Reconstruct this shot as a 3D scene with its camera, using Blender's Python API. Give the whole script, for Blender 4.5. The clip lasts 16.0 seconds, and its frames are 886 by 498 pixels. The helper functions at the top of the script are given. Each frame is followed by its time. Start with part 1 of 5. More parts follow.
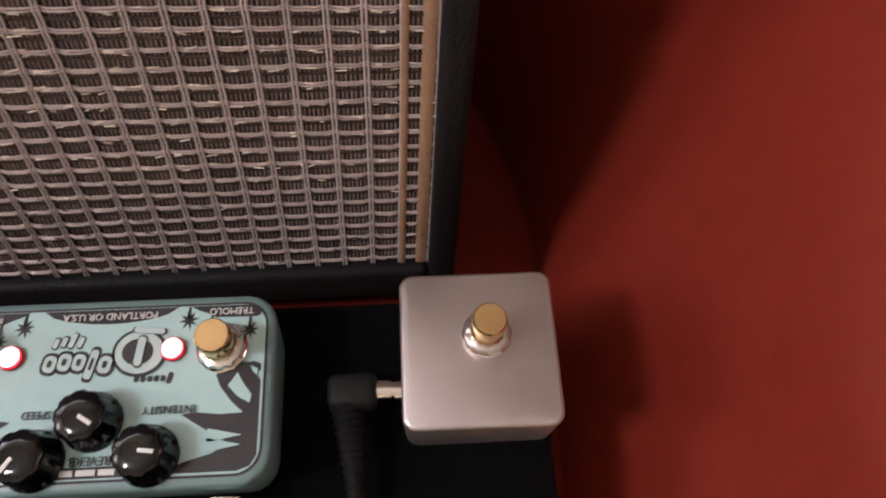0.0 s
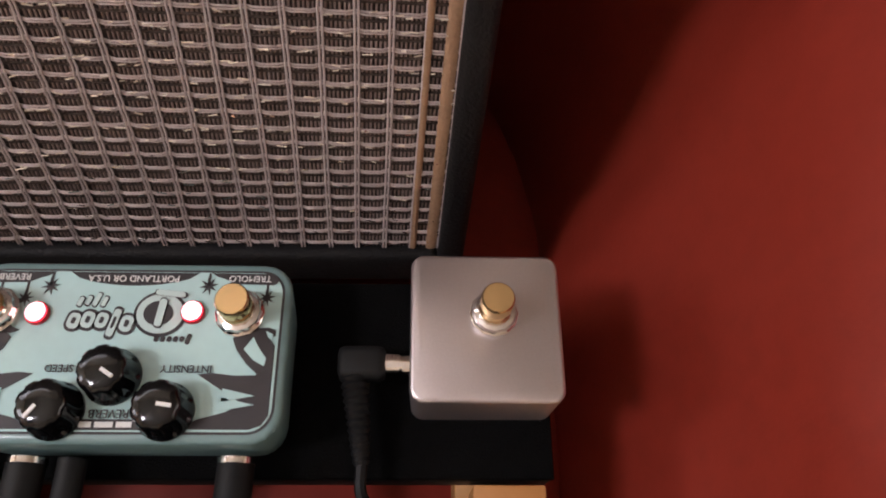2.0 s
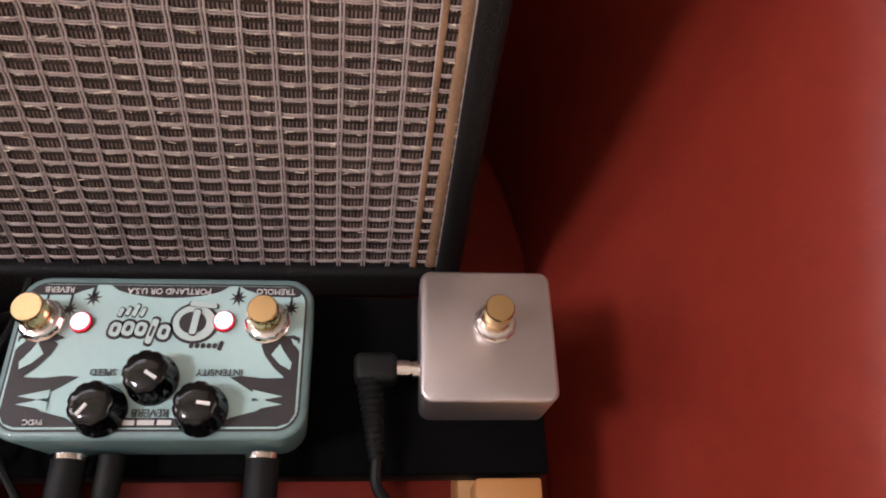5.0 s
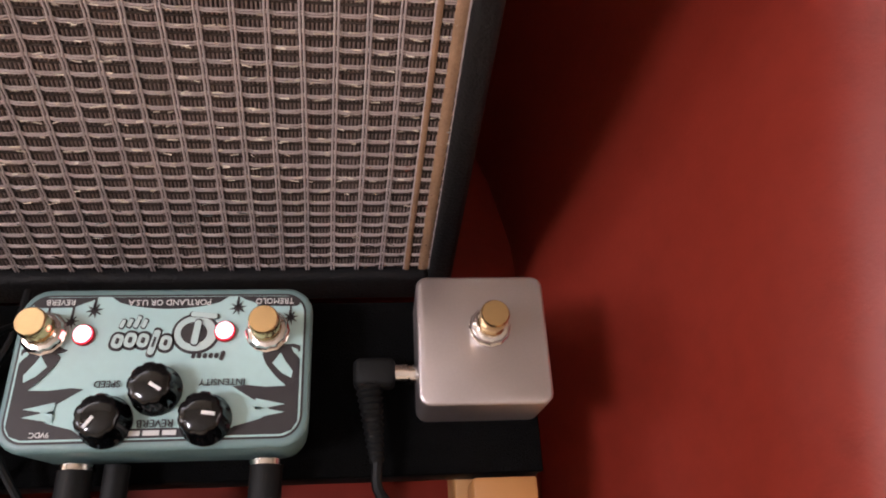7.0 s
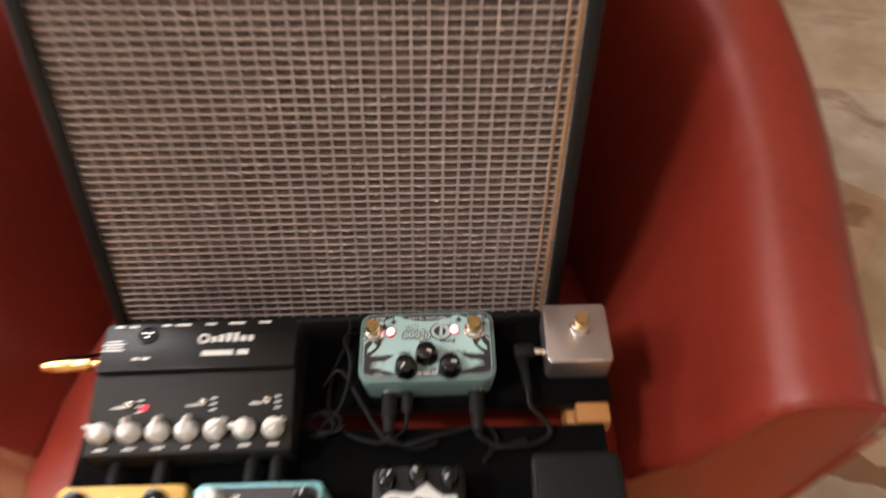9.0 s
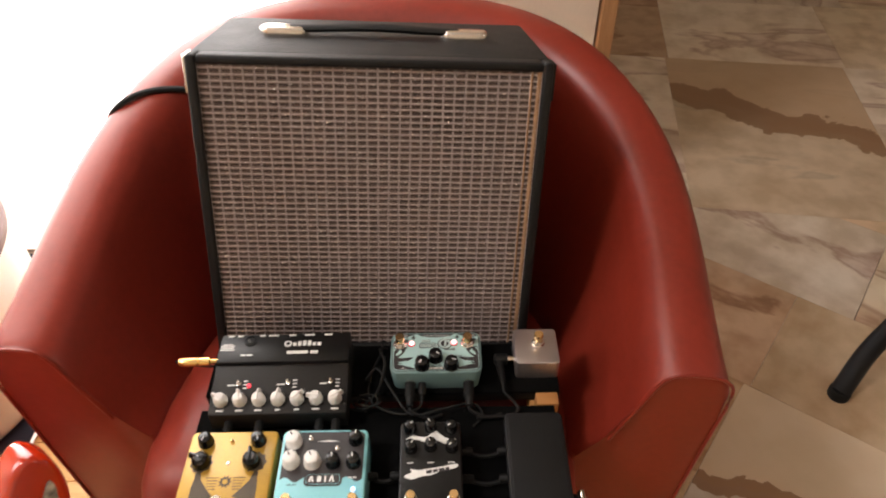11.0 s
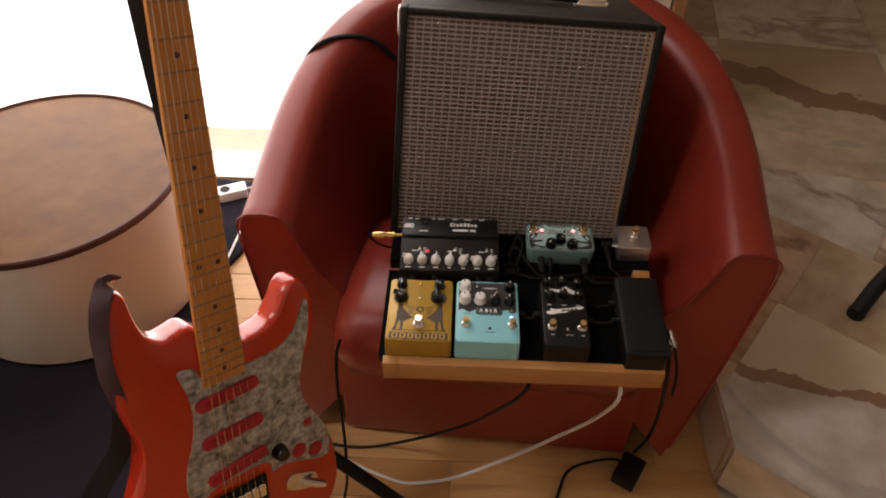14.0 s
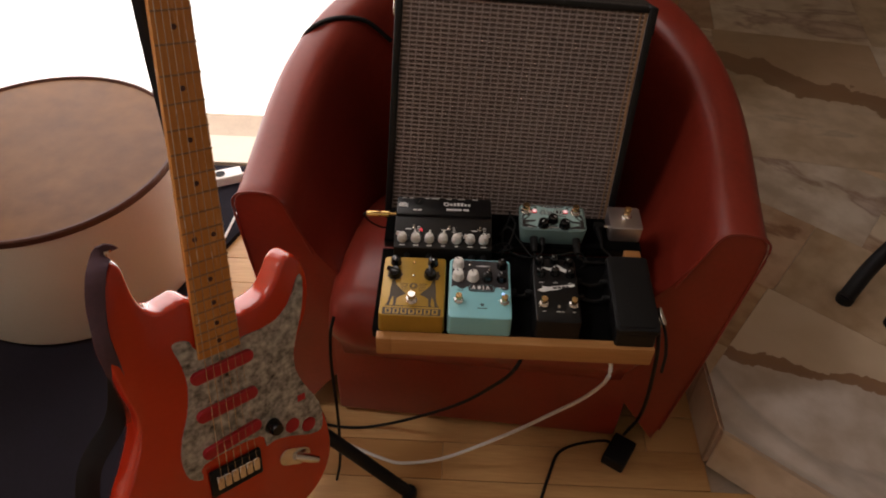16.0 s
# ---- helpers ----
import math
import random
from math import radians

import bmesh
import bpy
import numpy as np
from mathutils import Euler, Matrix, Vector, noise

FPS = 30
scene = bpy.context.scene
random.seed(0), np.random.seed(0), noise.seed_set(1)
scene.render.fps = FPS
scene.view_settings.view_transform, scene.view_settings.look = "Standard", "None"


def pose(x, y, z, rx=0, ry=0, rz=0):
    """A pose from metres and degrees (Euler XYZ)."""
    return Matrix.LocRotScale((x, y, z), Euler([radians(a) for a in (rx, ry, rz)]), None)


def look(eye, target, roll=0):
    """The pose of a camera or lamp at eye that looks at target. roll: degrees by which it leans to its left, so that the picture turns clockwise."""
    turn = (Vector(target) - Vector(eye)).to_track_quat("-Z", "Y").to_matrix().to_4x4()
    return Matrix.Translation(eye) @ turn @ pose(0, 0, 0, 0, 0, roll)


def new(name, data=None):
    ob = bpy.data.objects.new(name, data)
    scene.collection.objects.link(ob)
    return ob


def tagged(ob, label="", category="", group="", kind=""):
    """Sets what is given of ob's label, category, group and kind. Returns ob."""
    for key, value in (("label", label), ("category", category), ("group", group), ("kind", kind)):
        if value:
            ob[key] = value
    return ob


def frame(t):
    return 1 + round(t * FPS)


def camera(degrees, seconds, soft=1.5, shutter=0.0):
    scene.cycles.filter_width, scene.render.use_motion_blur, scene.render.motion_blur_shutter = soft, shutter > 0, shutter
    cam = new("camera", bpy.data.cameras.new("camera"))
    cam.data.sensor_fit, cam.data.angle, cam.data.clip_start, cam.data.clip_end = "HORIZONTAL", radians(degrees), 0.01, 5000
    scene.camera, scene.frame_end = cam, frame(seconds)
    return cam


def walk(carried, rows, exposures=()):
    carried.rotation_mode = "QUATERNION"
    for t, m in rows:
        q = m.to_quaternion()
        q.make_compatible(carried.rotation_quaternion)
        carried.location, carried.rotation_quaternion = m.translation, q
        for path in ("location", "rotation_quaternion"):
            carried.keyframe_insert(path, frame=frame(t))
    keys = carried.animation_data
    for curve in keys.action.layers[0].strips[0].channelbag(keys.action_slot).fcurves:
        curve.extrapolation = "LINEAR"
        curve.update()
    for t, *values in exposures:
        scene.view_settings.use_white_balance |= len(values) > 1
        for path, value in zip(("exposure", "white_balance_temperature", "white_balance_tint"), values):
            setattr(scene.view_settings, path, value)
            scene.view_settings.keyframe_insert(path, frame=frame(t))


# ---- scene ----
cam = camera(63.0, 16.0, soft=1.9, shutter=0.65)
PATH = [
    (0, (0.005, -0.049, 0.829), (0.075, 0.778, -0.99), 2.2),
    (0.5, (-0.002, -0.051, 0.835), (0.078, 0.75, -0.996), 4.6),
    (1, (0.0, -0.057, 0.834), (0.073, 0.763, -0.989), 4.2),
    (1.5, (-0.002, -0.058, 0.836), (0.073, 0.768, -0.983), 5.4),
    (2, (0.0, -0.063, 0.834), (0.069, 0.788, -0.974), 4.9),
    (2.5, (0.0, -0.066, 0.839), (0.085, 0.78, -0.971), 6.0),
    (3, (-0.003, -0.072, 0.845), (0.104, 0.815, -0.944), 7.4),
    (3.5, (-0.007, -0.076, 0.85), (0.132, 0.836, -0.924), 9.3),
    (4, (-0.014, -0.076, 0.852), (0.138, 0.835, -0.922), 9.5),
    (4.5, (-0.015, -0.081, 0.856), (0.129, 0.839, -0.914), 8.9),
    (7, (-0.022, -0.076, 0.87), (0.177, 0.807, -0.914), 11.3),
    (7.5, (-0.022, -0.087, 0.869), (0.162, 0.873, -0.876), 9.3),
    (8, (-0.032, -0.075, 0.871), (0.163, 0.816, -0.909), 11.6),
    (8.5, (-0.077, -0.144, 0.943), (0.109, 0.98, -0.701), 9.6),
    (9, (-0.082, -0.287, 1.132), (-0.103, 0.898, -0.479), -2.5),
    (9.2, (-0.101, -0.376, 1.192), (-0.033, 0.873, -0.367), -0.4),
    (11.3, (-0.099, -0.63, 1.353), (-0.092, 0.838, -0.005), -0.5),
    (11.5, (-0.139, -0.682, 1.38), (-0.144, 0.772, 0.007), -0.1),
    (12, (-0.239, -0.793, 1.368), (-0.49, 0.672, 0.03), 0.1),
    (12.5, (-0.313, -0.846, 1.391), (-0.543, 0.544, -0.029), -3.2),
    (13, (-0.314, -0.873, 1.434), (-0.395, 0.559, 0.04), 2.2),
    (13.5, (-0.302, -0.903, 1.435), (-0.357, 0.518, 0.029), 1.6),
    (14, (-0.288, -0.909, 1.446), (-0.319, 0.522, 0.049), 1.2),
    (14.5, (-0.287, -0.914, 1.446), (-0.315, 0.527, 0.06), 1.4),
    (15, (-0.281, -0.923, 1.436), (-0.311, 0.478, 0.01), 0.3),
    (15.5, (-0.283, -0.934, 1.434), (-0.3, 0.49, 0.03), 2.3),
    (16, (-0.284, -0.938, 1.434), (-0.301, 0.485, 0.029), 2.0),
]
walk(cam, [(t, look(eye, target, roll)) for t, eye, target, roll in PATH], [(0.0, -0.62, 6000, 20), (3.0, -0.56, 6000, 20), (4.5, -0.46, 6000, 22), (8.2, -0.46, 6000, 22), (9.0, -0.42, 6300, 14), (11.5, -0.8, 6600, 14), (12.0, -0.9, 6700, 18), (12.5, -1.1, 6700, 16), (13.0, -1.35, 6700, 16), (14.5, -1.8, 6700, 18), (16.0, -2.1, 6700, 18)])


# ---- world, light ----
world = bpy.data.worlds.new("sky")
scene.world = world
world.use_nodes = True
_nt = world.node_tree
_sky = _nt.nodes.new("ShaderNodeTexSky")
_sky.sky_type, _sky.sun_disc = "NISHITA", False
_sky.sun_elevation, _sky.sun_rotation = radians(28), radians(262)
_nt.links.new(_sky.outputs[0], _nt.nodes["Background"].inputs[0])
_nt.nodes["Background"].inputs[1].default_value = 0.12


def area_lamp(name, m, sx, sy, power, colour):
    data = bpy.data.lights.new(name, "AREA")
    data.shape, data.size, data.size_y, data.energy, data.color = "RECTANGLE", sx, sy, power, colour
    ob = new(name, data)
    ob.matrix_world = m
    return ob


# unseen ceiling lamp as key, daylight of the tall window, two added fills
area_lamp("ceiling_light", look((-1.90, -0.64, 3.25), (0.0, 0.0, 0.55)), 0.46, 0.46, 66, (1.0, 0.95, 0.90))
# fill added to brighten the drum table's cream side, at the unseen side window
area_lamp("drum_fill_light", look((-2.36, -0.20, 1.95), (-1.2, 0.1, 0.3)), 0.6, 0.7, 16, (1.0, 0.96, 0.90))
area_lamp("window_light_back", look((-1.35, 0.82, 1.05), (-1.2, -1.0, 0.5)), 1.6, 1.8, 38, (1.0, 0.98, 0.96))
# fill added for the stone floor; no such window is known there
area_lamp("hall_fill_light", look((3.42, -0.25, 1.65), (0.6, 0.0, 0.1)), 1.1, 1.2, 14, (1.0, 0.88, 0.74))


# ---- materials ----
def mat(name, colour, rough=0.5, metal=0.0, vary=0.12, scale=20.0, fine=160.0, bump=0.0, bump_scale=300.0, second=None, coat=0.0, rough_vary=0.1, random_vary=0.0, spec=0.5):
    m = bpy.data.materials.new(name)
    m.use_nodes = True
    nt = m.node_tree
    b = nt.nodes["Principled BSDF"]
    b.inputs["Metallic"].default_value = metal
    b.inputs["Coat Weight"].default_value = coat
    b.inputs["Coat Roughness"].default_value = 0.08
    b.inputs["Specular IOR Level"].default_value = spec
    co = nt.nodes.new("ShaderNodeTexCoord")
    n1, n2 = nt.nodes.new("ShaderNodeTexNoise"), nt.nodes.new("ShaderNodeTexNoise")
    for n, s in ((n1, scale), (n2, fine)):
        n.inputs["Scale"].default_value, n.inputs["Detail"].default_value = s, 5.0
        nt.links.new(co.outputs["Object"], n.inputs["Vector"])
    mixn = nt.nodes.new("ShaderNodeMath")
    mixn.operation = "MULTIPLY_ADD"
    mixn.inputs[1].default_value = 0.6
    half = nt.nodes.new("ShaderNodeMath")
    half.operation = "MULTIPLY"
    half.inputs[1].default_value = 0.4
    nt.links.new(n2.outputs[0], half.inputs[0])
    nt.links.new(n1.outputs[0], mixn.inputs[0])
    nt.links.new(half.outputs[0], mixn.inputs[2])
    fac = mixn.outputs[0]
    if random_vary:
        info = nt.nodes.new("ShaderNodeObjectInfo")
        rv = nt.nodes.new("ShaderNodeMath")
        rv.operation = "MULTIPLY_ADD"
        rv.inputs[1].default_value = random_vary
        nt.links.new(info.outputs["Random"], rv.inputs[0])
        nt.links.new(fac, rv.inputs[2])
        sub = nt.nodes.new("ShaderNodeMath")
        sub.operation = "SUBTRACT"
        sub.inputs[1].default_value = random_vary / 2
        nt.links.new(rv.outputs[0], sub.inputs[0])
        fac = sub.outputs[0]
    ramp = nt.nodes.new("ShaderNodeValToRGB")
    ramp.color_ramp.elements[0].position, ramp.color_ramp.elements[1].position = 0.3, 0.7
    c2 = second or tuple(min(1, c * (1 + vary)) for c in colour)
    c1 = colour if second else tuple(c * (1 - vary) for c in colour)
    ramp.color_ramp.elements[0].color, ramp.color_ramp.elements[1].color = (*c1, 1), (*c2, 1)
    nt.links.new(fac, ramp.inputs[0])
    nt.links.new(ramp.outputs[0], b.inputs["Base Color"])
    rr = nt.nodes.new("ShaderNodeMapRange")
    rr.inputs["To Min"].default_value, rr.inputs["To Max"].default_value = max(0.02, rough - rough_vary), min(1, rough + rough_vary)
    nt.links.new(n1.outputs[0], rr.inputs["Value"])
    nt.links.new(rr.outputs[0], b.inputs["Roughness"])
    if bump:
        n3 = nt.nodes.new("ShaderNodeTexNoise")
        n3.inputs["Scale"].default_value, n3.inputs["Detail"].default_value = bump_scale, 3.0
        nt.links.new(co.outputs["Object"], n3.inputs["Vector"])
        bp = nt.nodes.new("ShaderNodeBump")
        bp.inputs["Strength"].default_value, bp.inputs["Distance"].default_value = bump, 0.001
        nt.links.new(n3.outputs[0], bp.inputs["Height"])
        nt.links.new(bp.outputs[0], b.inputs["Normal"])
    return m


def glow(name, colour, strength):
    m = bpy.data.materials.new(name)
    m.use_nodes = True
    b = m.node_tree.nodes["Principled BSDF"]
    b.inputs["Base Color"].default_value = (*colour, 1)
    b.inputs["Emission Color"].default_value = (*colour, 1)
    b.inputs["Emission Strength"].default_value = strength
    b.inputs["Roughness"].default_value = 0.3
    return m


def streaked(name, c1, c2, stretch, scale, rough, bump=0.15, random_vary=0.5):
    """Wood: noise stretched along one axis."""
    m = mat(name, c1, rough, second=c2, bump=bump, random_vary=random_vary)
    nt = m.node_tree
    co = next(n for n in nt.nodes if n.type == "TEX_COORD")
    mp = nt.nodes.new("ShaderNodeMapping")
    mp.inputs["Scale"].default_value = stretch
    nt.links.new(co.outputs["Object"], mp.inputs["Vector"])
    for n in [n for n in nt.nodes if n.type == "TEX_NOISE"]:
        nt.links.new(mp.outputs[0], n.inputs["Vector"])
    noises = [n for n in nt.nodes if n.type == "TEX_NOISE"]
    noises[0].inputs["Scale"].default_value = scale
    noises[1].inputs["Scale"].default_value = scale * 4
    return m


def marble(name, base, vein, dark, scale):
    m = bpy.data.materials.new(name)
    m.use_nodes = True
    nt = m.node_tree
    b = nt.nodes["Principled BSDF"]
    b.inputs["Roughness"].default_value = 0.28
    co = nt.nodes.new("ShaderNodeTexCoord")
    info = nt.nodes.new("ShaderNodeObjectInfo")
    off = nt.nodes.new("ShaderNodeVectorMath")
    off.operation = "SCALE"
    off.inputs[0].default_value = (13.0, 29.0, 7.0)
    nt.links.new(info.outputs["Random"], off.inputs["Scale"])
    add = nt.nodes.new("ShaderNodeVectorMath")
    nt.links.new(co.outputs["Object"], add.inputs[0])
    nt.links.new(off.outputs[0], add.inputs[1])
    n0 = nt.nodes.new("ShaderNodeTexNoise")
    n0.inputs["Scale"].default_value, n0.inputs["Detail"].default_value, n0.inputs["Distortion"].default_value = scale, 8.0, 1.2
    mp = nt.nodes.new("ShaderNodeMapping")
    mp.inputs["Scale"].default_value = (0.75, 2.3, 1.0)
    nt.links.new(add.outputs[0], mp.inputs["Vector"])
    nt.links.new(mp.outputs[0], n0.inputs["Vector"])
    n1 = nt.nodes.new("ShaderNodeTexNoise")
    n1.inputs["Scale"].default_value, n1.inputs["Detail"].default_value = scale * 9, 8.0
    nt.links.new(add.outputs[0], n1.inputs["Vector"])
    ramp = nt.nodes.new("ShaderNodeValToRGB")
    e = ramp.color_ramp.elements
    e[0].position, e[0].color = 0.30, (*base, 1)
    e[1].position, e[1].color = 0.80, (*vein, 1)
    for p, c in ((0.42, [0.6 * a + 0.4 * b for a, b in zip(base, vein)]), (0.47, base), (0.553, base), (0.582, [0.55 * a + 0.45 * b for a, b in zip(dark, vein)]), (0.61, vein), (0.66, base)):
        k = e.new(p)
        k.color = (*c, 1)
    nt.links.new(n0.outputs[0], ramp.inputs[0])
    mix = nt.nodes.new("ShaderNodeMix")
    mix.data_type, mix.blend_type = "RGBA", "MULTIPLY"
    r2 = nt.nodes.new("ShaderNodeValToRGB")
    r2.color_ramp.elements[0].position, r2.color_ramp.elements[1].position = 0.35, 0.6
    r2.color_ramp.elements[0].color, r2.color_ramp.elements[1].color = (0.72, 0.66, 0.58, 1), (1, 1, 1, 1)
    nt.links.new(n1.outputs[0], r2.inputs[0])
    mix.inputs[0].default_value = 0.8
    nt.links.new(ramp.outputs[0], mix.inputs[6])
    nt.links.new(r2.outputs[0], mix.inputs[7])
    hv = nt.nodes.new("ShaderNodeHueSaturation")
    vr = nt.nodes.new("ShaderNodeMapRange")
    vr.inputs["To Min"].default_value, vr.inputs["To Max"].default_value = 0.82, 1.1
    nt.links.new(info.outputs["Random"], vr.inputs["Value"])
    nt.links.new(vr.outputs[0], hv.inputs["Value"])
    nt.links.new(mix.outputs[2], hv.inputs["Color"])
    nt.links.new(hv.outputs[0], b.inputs["Base Color"])
    return m



def banded(name, a, b, half, low, high, dark, rough_edge):
    """Marble crossed by one ragged brown band from a to b on the plan; the stone differs on its two sides."""
    m = marble(name, low, [0.85 * c for c in low], [0.68 * c for c in low], 1.3)
    nt = m.node_tree
    bsdf = nt.nodes["Principled BSDF"]
    old = bsdf.inputs["Base Color"].links[0].from_socket
    dx, dy = b[0] - a[0], b[1] - a[1]
    l = math.hypot(dx, dy)
    geo = nt.nodes.new("ShaderNodeNewGeometry")

    def math_node(op, p, q=None):
        n = nt.nodes.new("ShaderNodeMath")
        n.operation = op
        for k, v in enumerate((p, q)):
            if v is None:
                continue
            if isinstance(v, (int, float)):
                n.inputs[k].default_value = v
            else:
                nt.links.new(v, n.inputs[k])
        return n.outputs[0]

    def along(direction, origin):
        d = nt.nodes.new("ShaderNodeVectorMath")
        d.operation = "DOT_PRODUCT"
        d.inputs[1].default_value = (*direction, 0)
        nt.links.new(geo.outputs["Position"], d.inputs[0])
        return math_node("SUBTRACT", d.outputs["Value"], origin[0] * direction[0] + origin[1] * direction[1])

    def noise(scale, size, detail=6.0):
        n = nt.nodes.new("ShaderNodeTexNoise")
        n.inputs["Scale"].default_value, n.inputs["Detail"].default_value = scale, detail
        nt.links.new(geo.outputs["Position"], n.inputs["Vector"])
        return math_node("MULTIPLY", math_node("SUBTRACT", n.outputs[0], 0.5), size)

    across = math_node("ADD", along((-dy / l, dx / l), a), noise(9.0, rough_edge))
    across = math_node("ADD", across, noise(60.0, rough_edge * 0.35))
    width = math_node("ADD", noise(5.0, half * 3.2, 2.0), half)
    inside = math_node("LESS_THAN", math_node("ABSOLUTE", across), width)
    side = math_node("GREATER_THAN", across, 0.0)
    for fac, colour, amount in ((side, high, 0.75), (inside, dark, 0.85)):
        mx = nt.nodes.new("ShaderNodeMix")
        mx.data_type = "RGBA"
        nt.links.new(math_node("MULTIPLY", fac, amount), mx.inputs[0])
        nt.links.new(old, mx.inputs[6])
        mx.inputs[7].default_value = (*colour, 1)
        old = mx.outputs[2]
    nt.links.new(old, bsdf.inputs["Base Color"])
    return m


M = {}
M["leather"] = mat("red_leather", (0.235, 0.026, 0.014), 0.37, vary=0.16, scale=6, fine=90, bump=0.10, bump_scale=420, rough_vary=0.06)
M["tolex"] = mat("black_tolex", (0.008, 0.0075, 0.0075), 0.6, spec=0.3, vary=0.3, bump=0.6, bump_scale=700)
M["cloth_dark"] = mat("grille_backing", (0.075, 0.056, 0.047), 0.9, vary=0.4, scale=40, fine=500, bump=0.5, bump_scale=900)
M["tinsel"] = mat("silver_tinsel", (0.92, 0.90, 0.88), 0.20, metal=1.0, vary=0.05)
M["cord_v"] = mat("grille_cord_pale", (0.48, 0.405, 0.385), 0.5, vary=0.12, scale=30, fine=600, bump=0.2, bump_scale=1500)
M["cord_h"] = mat("grille_cord_silver", (0.61, 0.52, 0.49), 0.42, metal=0.45, vary=0.14, scale=200, fine=700, bump=0.2, bump_scale=1200)
M["cord_edge"] = mat("grille_tan_cord", (0.36, 0.22, 0.13), 0.6, vary=0.25, scale=60, fine=600, bump=0.3, bump_scale=1200)
M["comb"] = mat("grille_brown_thread", (0.28, 0.21, 0.185), 0.8, vary=0.4, scale=60, fine=700)
M["velcro"] = mat("black_hook_tape", (0.0035, 0.0035, 0.0035), 0.95, spec=0.05, vary=0.4, bump=0.8, bump_scale=1400)
M["pine"] = streaked("pine_wood", (0.46, 0.21, 0.065), (0.58, 0.30, 0.11), (1.2, 14, 14), 9, 0.5)
M["aluminium"] = mat("brushed_aluminium", (0.58, 0.535, 0.54), 0.38, metal=0.92, vary=0.06, scale=30, fine=900, bump=0.06, bump_scale=1500)
M["chrome"] = mat("chrome", (0.78, 0.74, 0.70), 0.14, metal=1.0, vary=0.05, rough_vary=0.04)
M["brass"] = mat("warm_switch_metal", (0.80, 0.58, 0.30), 0.22, metal=1.0, vary=0.06, rough_vary=0.05)
M["gold"] = mat("gold_plug", (0.85, 0.58, 0.22), 0.25, metal=1.0, vary=0.08)
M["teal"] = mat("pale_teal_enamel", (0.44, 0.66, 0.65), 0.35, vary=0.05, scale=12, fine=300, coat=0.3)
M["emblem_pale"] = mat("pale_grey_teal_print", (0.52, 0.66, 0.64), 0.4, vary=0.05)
# same teal hue as the top plate, darker, for the case sides
M["teal_side"] = mat("darker_teal_enamel", (0.16, 0.26, 0.26), 0.4, vary=0.08, scale=12, fine=300, coat=0.2)
M["ink"] = mat("dark_print", (0.030, 0.026, 0.028), 0.45, vary=0.2)
M["ink_brown"] = mat("brown_print", (0.055, 0.035, 0.012), 0.5, vary=0.2)
M["white_print"] = mat("white_print", (0.78, 0.78, 0.76), 0.5, vary=0.05)
M["black_plastic"] = mat("glossy_black_plastic", (0.004, 0.004, 0.0045), 0.12, vary=0.2, coat=0.2, spec=0.4, rough_vary=0.06)
M["black_matte"] = mat("matte_black_plastic", (0.007, 0.007, 0.0075), 0.55, spec=0.25, vary=0.25, bump=0.2, bump_scale=900)
M["rubber"] = mat("black_rubber", (0.006, 0.006, 0.006), 0.6, spec=0.25, vary=0.25)
M["black_enamel"] = mat("black_enamel", (0.007, 0.0065, 0.0065), 0.38, spec=0.3, vary=0.2, bump=0.25, bump_scale=800)
M["grey_panel"] = mat("dark_grey_panel", (0.012, 0.010, 0.009), 0.5, spec=0.3, vary=0.15, bump=0.25, bump_scale=900)
M["white_knob"] = mat("white_plastic", (0.80, 0.78, 0.75), 0.35, vary=0.04)
M["mustard"] = mat("mustard_enamel", (0.41, 0.235, 0.024), 0.33, vary=0.14, scale=25, fine=400, metal=0.25, coat=0.3)
M["aqua"] = mat("aqua_enamel", (0.25, 0.60, 0.66), 0.35, vary=0.05, scale=14, fine=300, coat=0.3)
M["red_led"] = glow("red_led", (1.0, 0.04, 0.06), 3.0)
M["red_led_hot"] = glow("red_led_core", (1.0, 0.62, 0.62), 4.0)
M["blue_led"] = glow("blue_led", (0.25, 0.5, 1.0), 12.0)
M["fiesta"] = mat("red_orange_lacquer", (0.56, 0.031, 0.006), 0.12, vary=0.05, scale=5, coat=0.8, rough_vary=0.04)
M["pearl"] = mat("grey_pearl_plate", (0.012, 0.011, 0.010), 0.22, second=(0.68, 0.65, 0.60), scale=70, fine=150, coat=0.6, bump=1.0, bump_scale=75)
M["pickup"] = mat("pink_red_plastic", (0.42, 0.012, 0.022), 0.35, vary=0.1)
M["fret_metal"] = mat("dull_fret_metal", (0.30, 0.145, 0.050), 0.5, metal=0.0, vary=0.1)
M["maple"] = streaked("maple_neck", (0.58, 0.225, 0.052), (0.66, 0.29, 0.080), (14, 1.0, 14), 8, 0.25, random_vary=0.0)
M["steel"] = mat("steel_string", (0.75, 0.70, 0.62), 0.25, metal=1.0, vary=0.1)
M["strap"] = mat("purple_grey_webbing", (0.075, 0.036, 0.050), 0.8, vary=0.2, bump=0.5, bump_scale=900)
M["strap_dark"] = mat("dark_webbing", (0.009, 0.008, 0.010), 0.9, vary=0.2, bump=0.5, bump_scale=900)
M["shade_out"] = mat("cream_drum_fabric", (0.86, 0.83, 0.75), 0.85, vary=0.04, scale=8, bump=0.2, bump_scale=700)
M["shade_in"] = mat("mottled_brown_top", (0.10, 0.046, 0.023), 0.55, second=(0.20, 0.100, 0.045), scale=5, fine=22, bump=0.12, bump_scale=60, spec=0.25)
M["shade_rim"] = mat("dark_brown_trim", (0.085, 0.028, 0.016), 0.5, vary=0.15)
